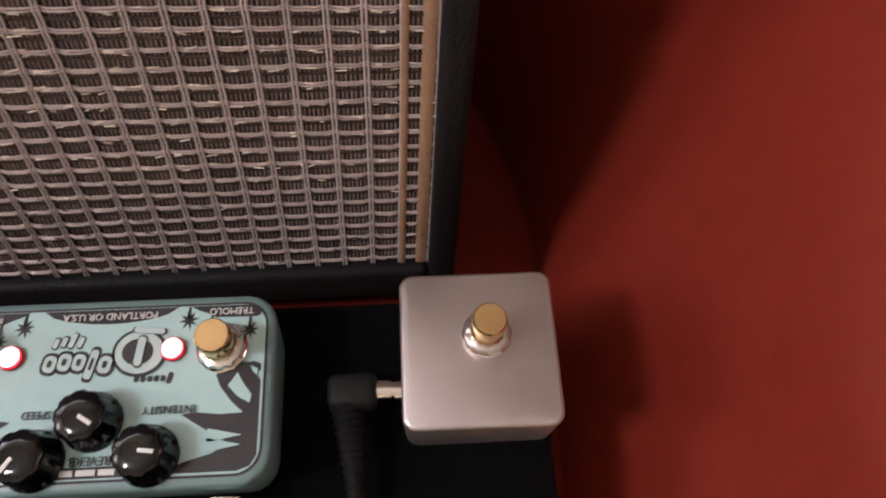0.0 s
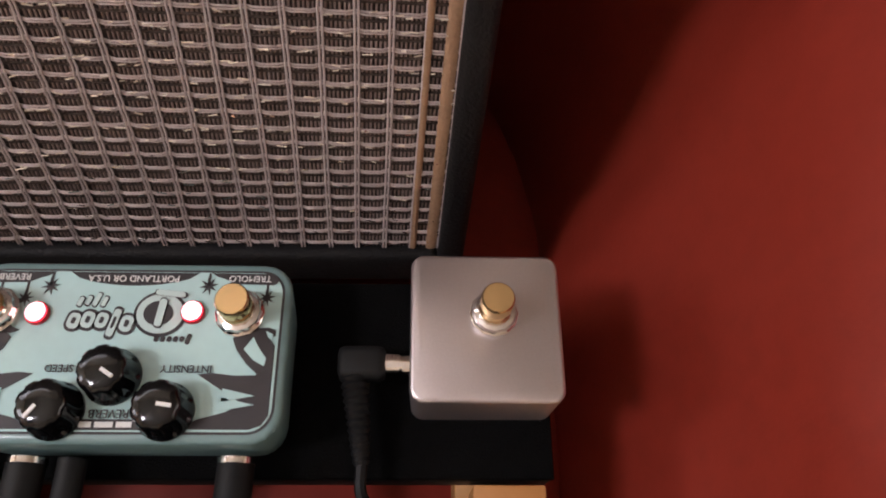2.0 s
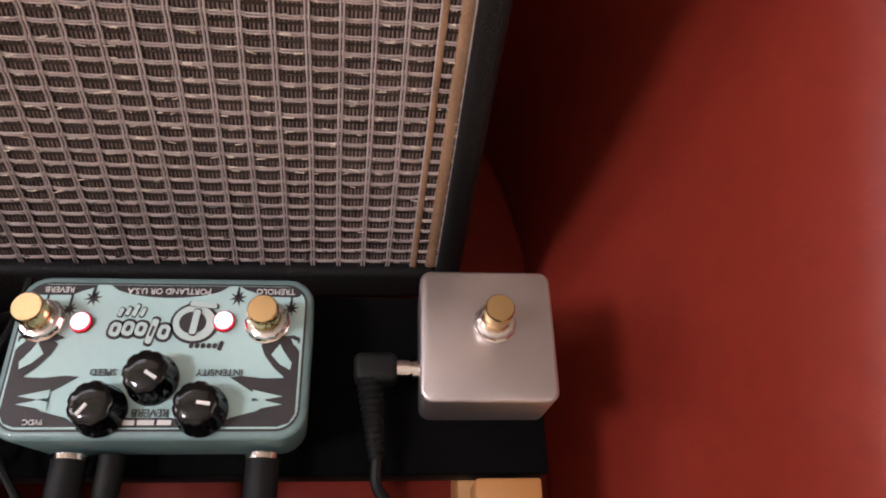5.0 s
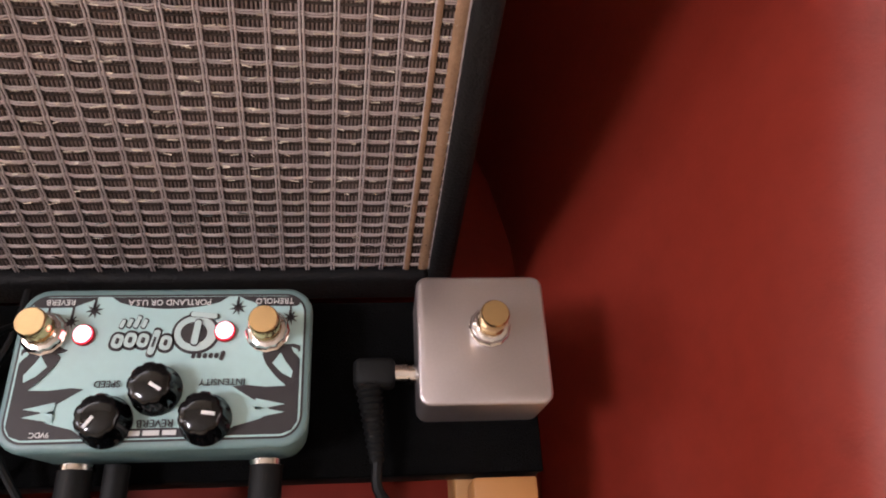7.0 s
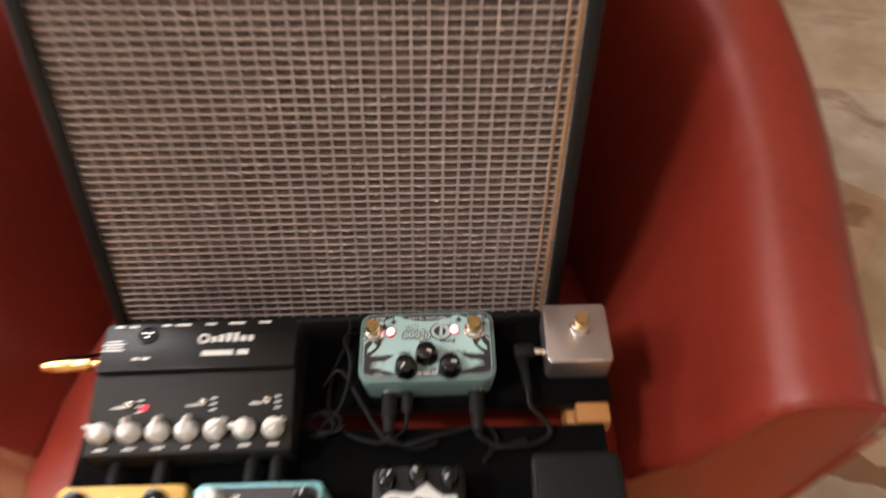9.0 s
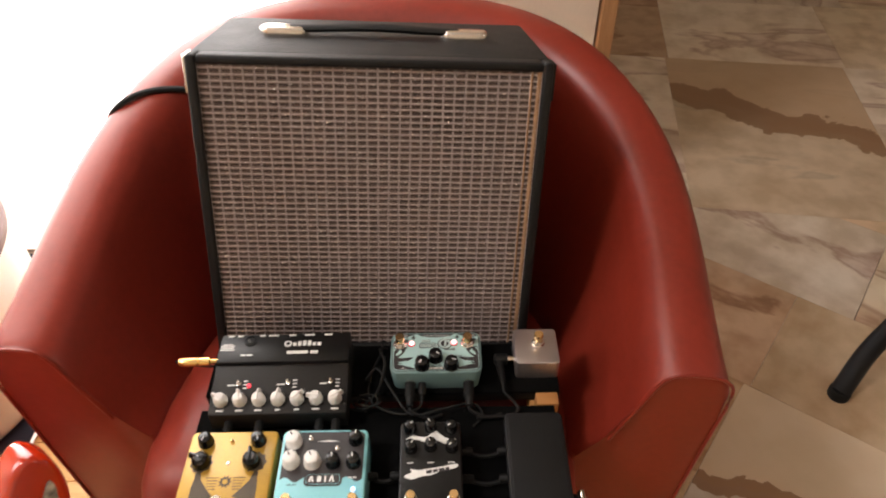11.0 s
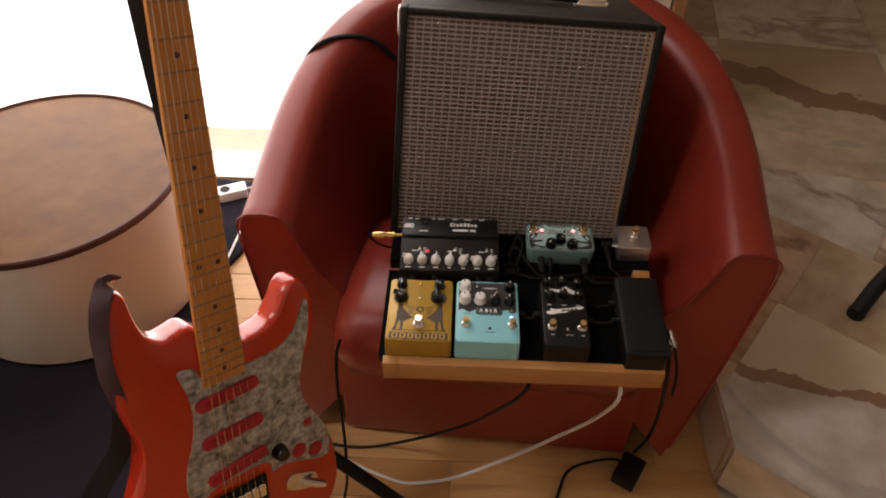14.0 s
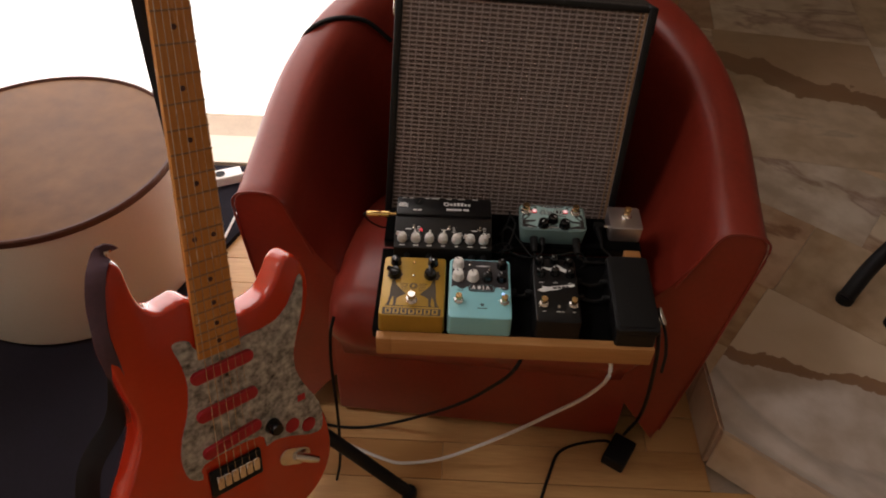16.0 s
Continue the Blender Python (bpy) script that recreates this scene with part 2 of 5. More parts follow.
M["navy"] = mat("navy_fabric", (0.011, 0.009, 0.014), 0.95, spec=0.2, vary=0.25, scale=12, bump=0.5, bump_scale=500)
M["plaster"] = mat("cream_plaster", (0.76, 0.68, 0.56), 0.9, vary=0.04, scale=3, bump=0.15, bump_scale=120)
M["white_paint"] = mat("white_paint", (0.80, 0.79, 0.76), 0.5, vary=0.03)
M["door_wood"] = streaked("reddish_door_wood", (0.32, 0.16, 0.07), (0.45, 0.26, 0.12), (14, 14, 1), 6, 0.4)
M["oak"] = streaked("honey_oak_plank", (0.50, 0.27, 0.10), (0.64, 0.38, 0.16), (1.2, 12, 12), 5, 0.35, bump=0.1, random_vary=0.6)
M["grout"] = mat("pale_grout", (0.56, 0.46, 0.36), 0.9, vary=0.1)
M["stone_a"] = marble("veined_beige_marble", (0.80, 0.66, 0.49), (0.68, 0.50, 0.36), (0.33, 0.17, 0.10), 1.7)
M["stone_b"] = marble("brown_marble", (0.54, 0.37, 0.25), (0.42, 0.26, 0.16), (0.25, 0.12, 0.07), 1.8)
M["stone_c"] = marble("pale_pink_marble", (0.80, 0.69, 0.57), (0.72, 0.59, 0.50), (0.34, 0.17, 0.10), 1.4)
M["stone_d"] = marble("honey_marble", (0.70, 0.53, 0.36), (0.60, 0.41, 0.25), (0.32, 0.16, 0.08), 1.4)
M["stone_vein"] = banded("dark_veined_marble", (0.325, 0.088), (0.673, -0.012), 0.012, (0.80, 0.71, 0.64), (0.74, 0.58, 0.40), (0.30, 0.15, 0.07), 0.07)
M["stone_band"] = banded("brown_banded_marble", (0.63, 1.37), (1.04, 1.14), 0.060, (0.75, 0.60, 0.44), (0.56, 0.39, 0.25), (0.27, 0.14, 0.07), 0.09)
M["white_cable"] = mat("white_cable", (0.72, 0.70, 0.68), 0.45, vary=0.04)
# emission for the pane of the added hall window
M["fill_glow"] = glow("pale_fill_glow", (1.0, 0.93, 0.84), 1.6)
M["daylight"] = glow("bright_daylight", (1.0, 0.985, 0.96), 7.0)
def let_light_through(m, colour, share):
    nt = m.node_tree
    out = next(n for n in nt.nodes if n.type == "OUTPUT_MATERIAL")
    tr = nt.nodes.new("ShaderNodeBsdfTranslucent")
    tr.inputs[0].default_value = (*colour, 1)
    mx = nt.nodes.new("ShaderNodeMixShader")
    mx.inputs[0].default_value = share
    nt.links.new(nt.nodes["Principled BSDF"].outputs[0], mx.inputs[1])
    nt.links.new(tr.outputs[0], mx.inputs[2])
    nt.links.new(mx.outputs[0], out.inputs[0])


let_light_through(M["shade_out"], (0.90, 0.82, 0.68), 0.2)
M["curtain"] = mat("sheer_white_curtain", (0.80, 0.77, 0.70), 0.9, vary=0.04)
let_light_through(M["curtain"], (0.85, 0.80, 0.70), 0.6)


# ---- mesh helpers ----
def obj(name, bm, material, parent=None, label="", smooth=True, m=None):
    me = bpy.data.meshes.new(name)
    bmesh.ops.recalc_face_normals(bm, faces=bm.faces)
    bm.to_mesh(me)
    bm.free()
    if smooth:
        for p in me.polygons:
            p.use_smooth = True
        me.set_sharp_from_angle(angle=radians(38))
    me.materials.append(material)
    ob = new(name, me)
    if parent is not None:
        ob.parent = parent
    if m is not None:
        ob.matrix_basis = m
    if label:
        ob["label"] = label
    return ob


def part(name, bm, material, parent, label="", smooth=True, m=None):
    return obj(name, bm, material, parent, label, smooth, m)


def thing(name, m, label, category, group="", kind=""):
    e = new(name)
    e.empty_display_size = 0.02
    e.matrix_basis = m
    return tagged(e, label, category, group, kind)


def box(sx, sy, sz, at=(0, 0, 0), bevel=0.0, seg=2, bm=None, taper=1.0):
    """A box with its base centre at the given place; taper narrows the top."""
    own = bmesh.new()
    bmesh.ops.create_cube(own, size=1.0)
    for v in own.verts:
        k = taper if v.co.z > 0 else 1.0
        v.co = Vector((v.co.x * sx * k, v.co.y * sy * k, (v.co.z + 0.5) * sz))
    if bevel:
        bmesh.ops.bevel(own, geom=list(own.edges), offset=bevel, segments=seg, affect="EDGES", profile=0.5)
    bmesh.ops.translate(own, verts=own.verts, vec=Vector(at))
    return merge(bm, own)


def merge(bm, own):
    if bm is None:
        return own
    me = bpy.data.meshes.new("tmp")
    own.to_mesh(me)
    own.free()
    bm.from_mesh(me)
    bpy.data.meshes.remove(me)
    return bm


def round_box(sx, sy, sz, corner, edge, at=(0, 0, 0), seg=5, taper=1.0, bm=None):
    """A die-cast case: upright corners rounded by corner, top edge by edge."""
    own = bmesh.new()
    ring = []
    for cx, cy, a0 in ((1, 1, 0), (-1, 1, 90), (-1, -1, 180), (1, -1, 270)):
        for i in range(seg + 1):
            a = radians(a0 + 90 * i / seg)
            ring.append((cx * (sx / 2 - corner), cy * (sy / 2 - corner), math.cos(a), math.sin(a)))
    levels = [(0.0, 0.0, 1.0)]
    for i in range(4):
        a = radians(90 * i / 3)
        levels.append((sz - edge + edge * math.sin(a), edge * (1 - math.cos(a)), taper))
    loops = []
    for z, inset, k in levels:
        loops.append([own.verts.new(((x + c * max(corner - inset, 0.0005)) * k, (y + s * max(corner - inset, 0.0005)) * k, z)) for x, y, c, s in ring])
    n = len(ring)
    for a, b in zip(loops, loops[1:]):
        for i in range(n):
            own.faces.new((a[i], a[(i + 1) % n], b[(i + 1) % n], b[i]))
    own.faces.new(loops[-1])
    own.faces.new(loops[0][::-1])
    bmesh.ops.translate(own, verts=own.verts, vec=Vector(at))
    return merge(bm, own)


def lathe(profile, n=24, at=(0, 0, 0), m=None, bm=None):
    """A solid of revolution about z from (radius, height) pairs."""
    own = bmesh.new()
    loops = [[own.verts.new((r * math.cos(2 * math.pi * i / n), r * math.sin(2 * math.pi * i / n), z)) for i in range(n)] for r, z in profile]
    for a, b in zip(loops, loops[1:]):
        for i in range(n):
            own.faces.new((a[i], a[(i + 1) % n], b[(i + 1) % n], b[i]))
    own.faces.new(loops[0][::-1])
    own.faces.new(loops[-1])
    if m is not None:
        bmesh.ops.transform(own, matrix=m, verts=own.verts)
    bmesh.ops.translate(own, verts=own.verts, vec=Vector(at))
    return merge(bm, own)


def spline(points, steps=8):
    pts = [Vector(p) for p in points]
    pts = [pts[0] * 2 - pts[1]] + pts + [pts[-1] * 2 - pts[-2]]
    out = []
    for i in range(1, len(pts) - 2):
        a, b, c, d = pts[i - 1:i + 3]
        for k in range(steps):
            t = k / steps
            out.append(0.5 * (2 * b + (c - a) * t + (2 * a - 5 * b + 4 * c - d) * t * t + (3 * b - a - 3 * c + d) * t ** 3))
    out.append(pts[-2])
    return out


def tube(points, r, n=8, steps=8, bm=None, smooth_path=True, flat=1.0):
    """A round cord along a smooth path."""
    own = bmesh.new()
    path = spline(points, steps) if smooth_path else [Vector(p) for p in points]
    up = Vector((0, 0, 1))
    loops = []
    for i, p in enumerate(path):
        d = (path[min(i + 1, len(path) - 1)] - path[max(i - 1, 0)]).normalized()
        side = d.cross(up)
        if side.length < 1e-3:
            side = d.cross(Vector((0, 1, 0)))
        side.normalize()
        over = side.cross(d).normalized()
        loops.append([own.verts.new(p + (side * math.cos(2 * math.pi * k / n) + over * math.sin(2 * math.pi * k / n) * flat) * r) for k in range(n)])
    for a, b in zip(loops, loops[1:]):
        for i in range(n):
            own.faces.new((a[i], a[(i + 1) % n], b[(i + 1) % n], b[i]))
    own.faces.new(loops[0][::-1])
    own.faces.new(loops[-1])
    return merge(bm, own)


def plate(outline, thick, at=(0, 0, 0), bm=None, bevel=0.0):
    """A flat piece of the given outline, its underside at the given place."""
    own = bmesh.new()
    low = [own.verts.new((x, y, 0)) for x, y in outline]
    high = [own.verts.new((x, y, thick)) for x, y in outline]
    n = len(outline)
    for i in range(n):
        own.faces.new((low[i], low[(i + 1) % n], high[(i + 1) % n], high[i]))
    top = own.faces.new(high)
    bottom = own.faces.new(low[::-1])
    if bevel:
        edges = list({e for f in (top, bottom) for e in f.edges})
        bmesh.ops.bevel(own, geom=edges, offset=bevel, segments=4, affect="EDGES", profile=0.5)
    own.normal_update()
    bmesh.ops.triangulate(own, faces=[f for f in own.faces if len(f.verts) > 4], ngon_method="EAR_CLIP")
    bmesh.ops.translate(own, verts=own.verts, vec=Vector(at))
    return merge(bm, own)


def closed(points, steps=6):
    """A smooth closed outline through 2D points."""
    n = len(points)
    out = []
    for i in range(n):
        a, b, c, d = (Vector(points[(i + k) % n]) for k in (-1, 0, 1, 2))
        for k in range(steps):
            t = k / steps
            v = 0.5 * (2 * b + (c - a) * t + (2 * a - 5 * b + 4 * c - d) * t * t + (3 * b - a - 3 * c + d) * t ** 3)
            out.append((v.x, v.y))
    return out


def text_mesh(body, size, depth=0.0002, align="CENTER", shear=0.0, spacing=1.0, bold=0.0):
    cu = bpy.data.curves.new("lettering", "FONT")
    cu.body, cu.size, cu.extrude, cu.align_x, cu.align_y, cu.shear, cu.space_character, cu.offset = body, size, depth, align, "CENTER", shear, spacing, bold
    cu.resolution_u = 3
    ob = new("lettering", cu)
    dg = bpy.context.evaluated_depsgraph_get()
    me = bpy.data.meshes.new_from_object(ob.evaluated_get(dg))
    bpy.data.objects.remove(ob)
    bpy.data.curves.remove(cu)
    own = bmesh.new()
    own.from_mesh(me)
    bpy.data.meshes.remove(me)
    return own


def lettering(body, size, parent, m, material, label=""):
    return part("lettering", text_mesh(body, size), material, parent, label, smooth=False, m=m)


def bars(widths, height, gap, parent, m, material, name="print_bar"):
    """A line of unreadable print as plain bars."""
    x = -(sum(widths) + gap * (len(widths) - 1)) / 2
    own = bmesh.new()
    for w in widths:
        box(w, height, 0.0003, (x + w / 2, 0, 0), bm=own)
        x += w + gap
    return part(name, own, material, parent, smooth=False, m=m)


# ---- the large structure ----
STEP_X, STEP_Y, STEP_Z, WALL_Y = 0.305, -0.115, 0.15, 0.86


def room():
    tagged(obj("ceiling", box(6.9, 7.4, 0.12, (0.3, 0.4, 3.45)), M["white_paint"], smooth=False), "plain white painted ceiling", "ceiling", kind="structure")
    tagged(obj("wall_east", box(0.12, 7.4, 3.45, (3.56, 0.4, 0)), M["plaster"], smooth=False), "cream plastered wall", "wall", kind="structure")
    tagged(obj("wall_south", box(6.6, 0.12, 3.45, (0.2, -3.16, 0)), M["plaster"], smooth=False), "cream plastered wall", "wall", kind="structure")
    tagged(obj("wall_far", box(3.26, 0.12, 3.45, (1.87, 4.06, 0)), M["plaster"], smooth=False), "cream plastered wall beyond the stone floor", "wall", kind="structure")
    tagged(obj("wall_hall", box(0.10, 2.9, 3.45, (0.19, WALL_Y + 0.14 + 1.45, 0)), M["plaster"], smooth=False), "cream plastered side wall", "wall", kind="structure")
    # wall with the tall window
    w = bmesh.new()
    x0, x1, z0, z1 = -2.25, -0.36, 0.004, 2.15
    box(x0 + 2.54, 0.14, 3.45, ((x0 - 2.54) / 2, WALL_Y + 0.07, 0), bm=w)
    box(0.24 - x1, 0.14, 3.45, ((0.24 + x1) / 2, WALL_Y + 0.07, 0), bm=w)
    box(x1 - x0, 0.14, z0, ((x0 + x1) / 2, WALL_Y + 0.07, 0), bm=w)
    box(x1 - x0, 0.14, 3.45 - z1, ((x0 + x1) / 2, WALL_Y + 0.07, z1), bm=w)
    tagged(obj("wall_north", w, M["plaster"], smooth=False), "cream plastered wall round a tall window", "wall", kind="structure")
    # side wall with its window
    w = bmesh.new()
    a0, a1, c0, c1 = -0.60, 0.20, 1.55, 2.45
    box(0.14, a0 + 3.1, 3.45, (-2.47, (a0 - 3.1) / 2, 0), bm=w)
    box(0.14, WALL_Y + 0.14 - a1, 3.45, (-2.47, (WALL_Y + 0.14 + a1) / 2, 0), bm=w)
    box(0.14, a1 - a0, c0, (-2.47, (a0 + a1) / 2, 0), bm=w)
    box(0.14, a1 - a0, 3.45 - c1, (-2.47, (a0 + a1) / 2, c1), bm=w)
    tagged(obj("wall_west", w, M["plaster"], smooth=False), "cream plastered wall with a window", "wall", kind="structure")
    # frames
    # window added on the unseen east wall, its glowing pane brightens the stone floor
    f = thing("hall_fill_window", pose(3.49, -0.25, 1.05), "added white-framed window behind the hall fill light", "window", kind="structure")
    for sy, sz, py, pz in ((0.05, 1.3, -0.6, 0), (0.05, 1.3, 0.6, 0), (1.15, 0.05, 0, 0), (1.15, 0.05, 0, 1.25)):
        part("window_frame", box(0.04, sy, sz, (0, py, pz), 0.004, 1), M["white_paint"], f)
    part("pane", box(0.01, 1.14, 1.2, (0, 0, 0.05)), M["fill_glow"], f, "glowing pane of the added window", smooth=False)
    f = thing("window_1", pose((x0 + x1) / 2, WALL_Y + 0.08, z0), "tall white-framed window full of bright daylight", "window", kind="structure")
    wd, ht = x1 - x0, z1 - z0
    for n, sx, sz, px, pz in (("window_frame", 0.05, ht, -wd / 2 + 0.025, 0), ("window_frame", 0.05, ht, wd / 2 - 0.025, 0), ("window_frame", wd - 0.1, 0.05, 0, ht - 0.05)):
        part(n, box(sx, 0.06, sz, (px, 0, pz), 0.004, 1), M["white_paint"], f)
    f = thing("window_2", pose(-2.47, (a0 + a1) / 2, c0), "white-framed window in the side wall", "window", kind="structure")
    wd, ht = a1 - a0, c1 - c0
    for n, sy, sz, py, pz in (("window_frame", 0.05, ht, -wd / 2 + 0.025, 0), ("window_frame", 0.05, ht, wd / 2 - 0.025, 0), ("window_frame", wd - 0.1, 0.05, 0, 0), ("window_frame", wd - 0.1, 0.05, 0, ht - 0.05)):
        part(n, box(0.06, sy, sz, (0, py, pz), 0.004, 1), M["white_paint"], f)
    tagged(obj("backdrop", box(3.2, 0.02, 2.9, (-1.5, WALL_Y + 0.30, -0.4)), M["daylight"], smooth=False), "bright overexposed daylight outside the window", "backdrop", kind="structure")
    # wooden trim on the wall's end
    t = bmesh.new()
    box(0.035, 0.20, 2.1, (0.262, WALL_Y + 0.09, 0), 0.004, 1, bm=t)
    tagged(obj("trim", t, M["door_wood"]), "light brown wooden door trim", "trim", kind="structure")


def curtain():
    bm = bmesh.new()
    n, cols = 2, 120
    x0, x1 = -2.30, -1.75
    rows = []
    for z in (0.03, 1.0, 2.2):
        rows.append([bm.verts.new((x0 + (x1 - x0) * i / cols, WALL_Y - 0.10 + 0.030 * math.sin(i * 0.62) + 0.012 * math.sin(i * 1.37 + z), z)) for i in range(cols + 1)])
    for a, b in zip(rows, rows[1:]):
        for i in range(cols):
            bm.faces.new((a[i], a[i + 1], b[i + 1], b[i]))
    ob = obj("curtain", bm, M["curtain"])
    md = ob.modifiers.new("thickness", "SOLIDIFY")
    md.thickness = 0.002
    tagged(ob, "pale cream curtain hanging in folds beside the window", "curtain")


room()
curtain()


# ---- armchair ----
def armchair():
    a = thing("armchair", pose(-0.208, -0.048, 0, 0, 0, -3.9), "red leather tub armchair with rounded arms and back", "armchair")
    half, straight, depth, bottom = 0.450, 0.13, 0.638, 0.014
    base, rise = 0.642, 0.180

    def rim(an):
        c, s = math.cos(an), math.sin(an)
        return math.copysign(half * abs(c) ** 0.77, c), straight + (depth - straight) * abs(s) ** 0.77

    path = [(half, straight * i / 6, -1.0, 0.0) for i in range(7)]
    for i in range(1, 48):
        an = math.pi * i / 48
        x, y = rim(an)
        (xa, ya), (xb, yb) = rim(an - 0.02), rim(an + 0.02)
        l = math.hypot(xb - xa, yb - ya)
        path.append((x, y, -(yb - ya) / l, (xb - xa) / l))
    path += [(-half, straight * i / 6, 1.0, 0.0) for i in range(6, -1, -1)]
    bm = bmesh.new()
    loops = []
    for x, y, nx, ny in path:
        top = base + rise * (min(1.0, max(0.0, y / depth)) ** 1.29)
        sec = [(0.058, bottom), (0.046, 0.10), (0.025, 0.30), (0.005, top - 0.10), (0.0, top - 0.035), (0.006, top - 0.016), (0.016, top - 0.005), (0.028, top), (0.062, top + 0.001), (0.080, top - 0.008), (0.094, top - 0.028), (0.106, top - 0.07), (0.130, top - 0.14), (0.170, 0.47), (0.186, 0.40), (0.194, 0.22)]
        loops.append([bm.verts.new((x + nx * d, y + ny * d, z)) for d, z in sec])
    for p, q in zip(loops, loops[1:]):
        for j in range(len(p) - 1):
            bm.faces.new((p[j], q[j], q[j + 1], p[j + 1]))
    for l in (loops[0], loops[-1]):
        bm.faces.new(l)
    ends = [e for l in (loops[0], loops[-1]) for e in bm.edges if e.verts[0] in l and e.verts[1] in l]
    bmesh.ops.bevel(bm, geom=ends, offset=0.007, segments=3, affect="EDGES", profile=0.5)
    part("shell", bm, M["leather"], a)
    # welt seams round the arm fronts
    for s in (1, -1):
        pts = [(s * (half - d), -0.001, z) for d, z in ((0.052, 0.06), (0.025, 0.30), (0.007, 0.51), (0.000, 0.608), (0.010, 0.634), (0.03, 0.643), (0.06, 0.644), (0.082, 0.633), (0.103, 0.578), (0.128, 0.508))]
        part("seam", tube(pts, 0.0022, 6, 4), M["leather"], a)
    # front panel
    part("front_panel", box(0.62, 0.05, 0.38, (0, 0.0245, bottom), 0.008, 3), M["leather"], a)
    # seat: a wedge that falls to the back, with a rounded front
    bm = bmesh.new()
    prof = [(-0.060, 0.335), (-0.094, 0.36), (-0.108, 0.40), (-0.104, 0.445), (-0.084, 0.475), (-0.045, 0.488), (0.06, 0.484), (0.145, 0.462), (0.30, 0.395), (0.55, 0.288), (0.55, 0.22), (0.0, 0.22)]
    rows = []
    for x in [-0.285, -0.279, -0.262, -0.23, -0.15, -0.05, 0.05, 0.15, 0.23, 0.262, 0.279, 0.285]:
        e = max(0.0, (abs(x) - 0.225) / 0.06)
        rows.append([bm.verts.new((x, y + 0.03 * e ** 2 * (y < 0.0), z - 0.035 * e ** 2.5 * (z > 0.40))) for y, z in prof])
    for p, q in zip(rows, rows[1:]):
        for j in range(len(prof)):
            k = (j + 1) % len(prof)
            bm.faces.new((p[j], q[j], q[k], p[k]))
    bm.faces.new(rows[0])
    bm.faces.new(rows[-1][::-1])
    part("seat", bm, M["leather"], a)
    for x, y in ((0.30, 0.06), (-0.30, 0.06), (0.24, 0.46), (-0.24, 0.46)):
        part("foot", lathe([(0.016, 0), (0.02, 0.004), (0.022, 0.02)], 16, (x, y, 0)), M["black_matte"], a)
    return a


armchair()


# ---- guitar cabinet ----
AMP = Matrix.Translation((-0.1930, 0.0731, 0.5031)) @ pose(0, 0, 0, 0, 0, 2.80) @ pose(0, 0, 0, -15.82) @ pose(0, 0, 0, 0, 3.52, 0)


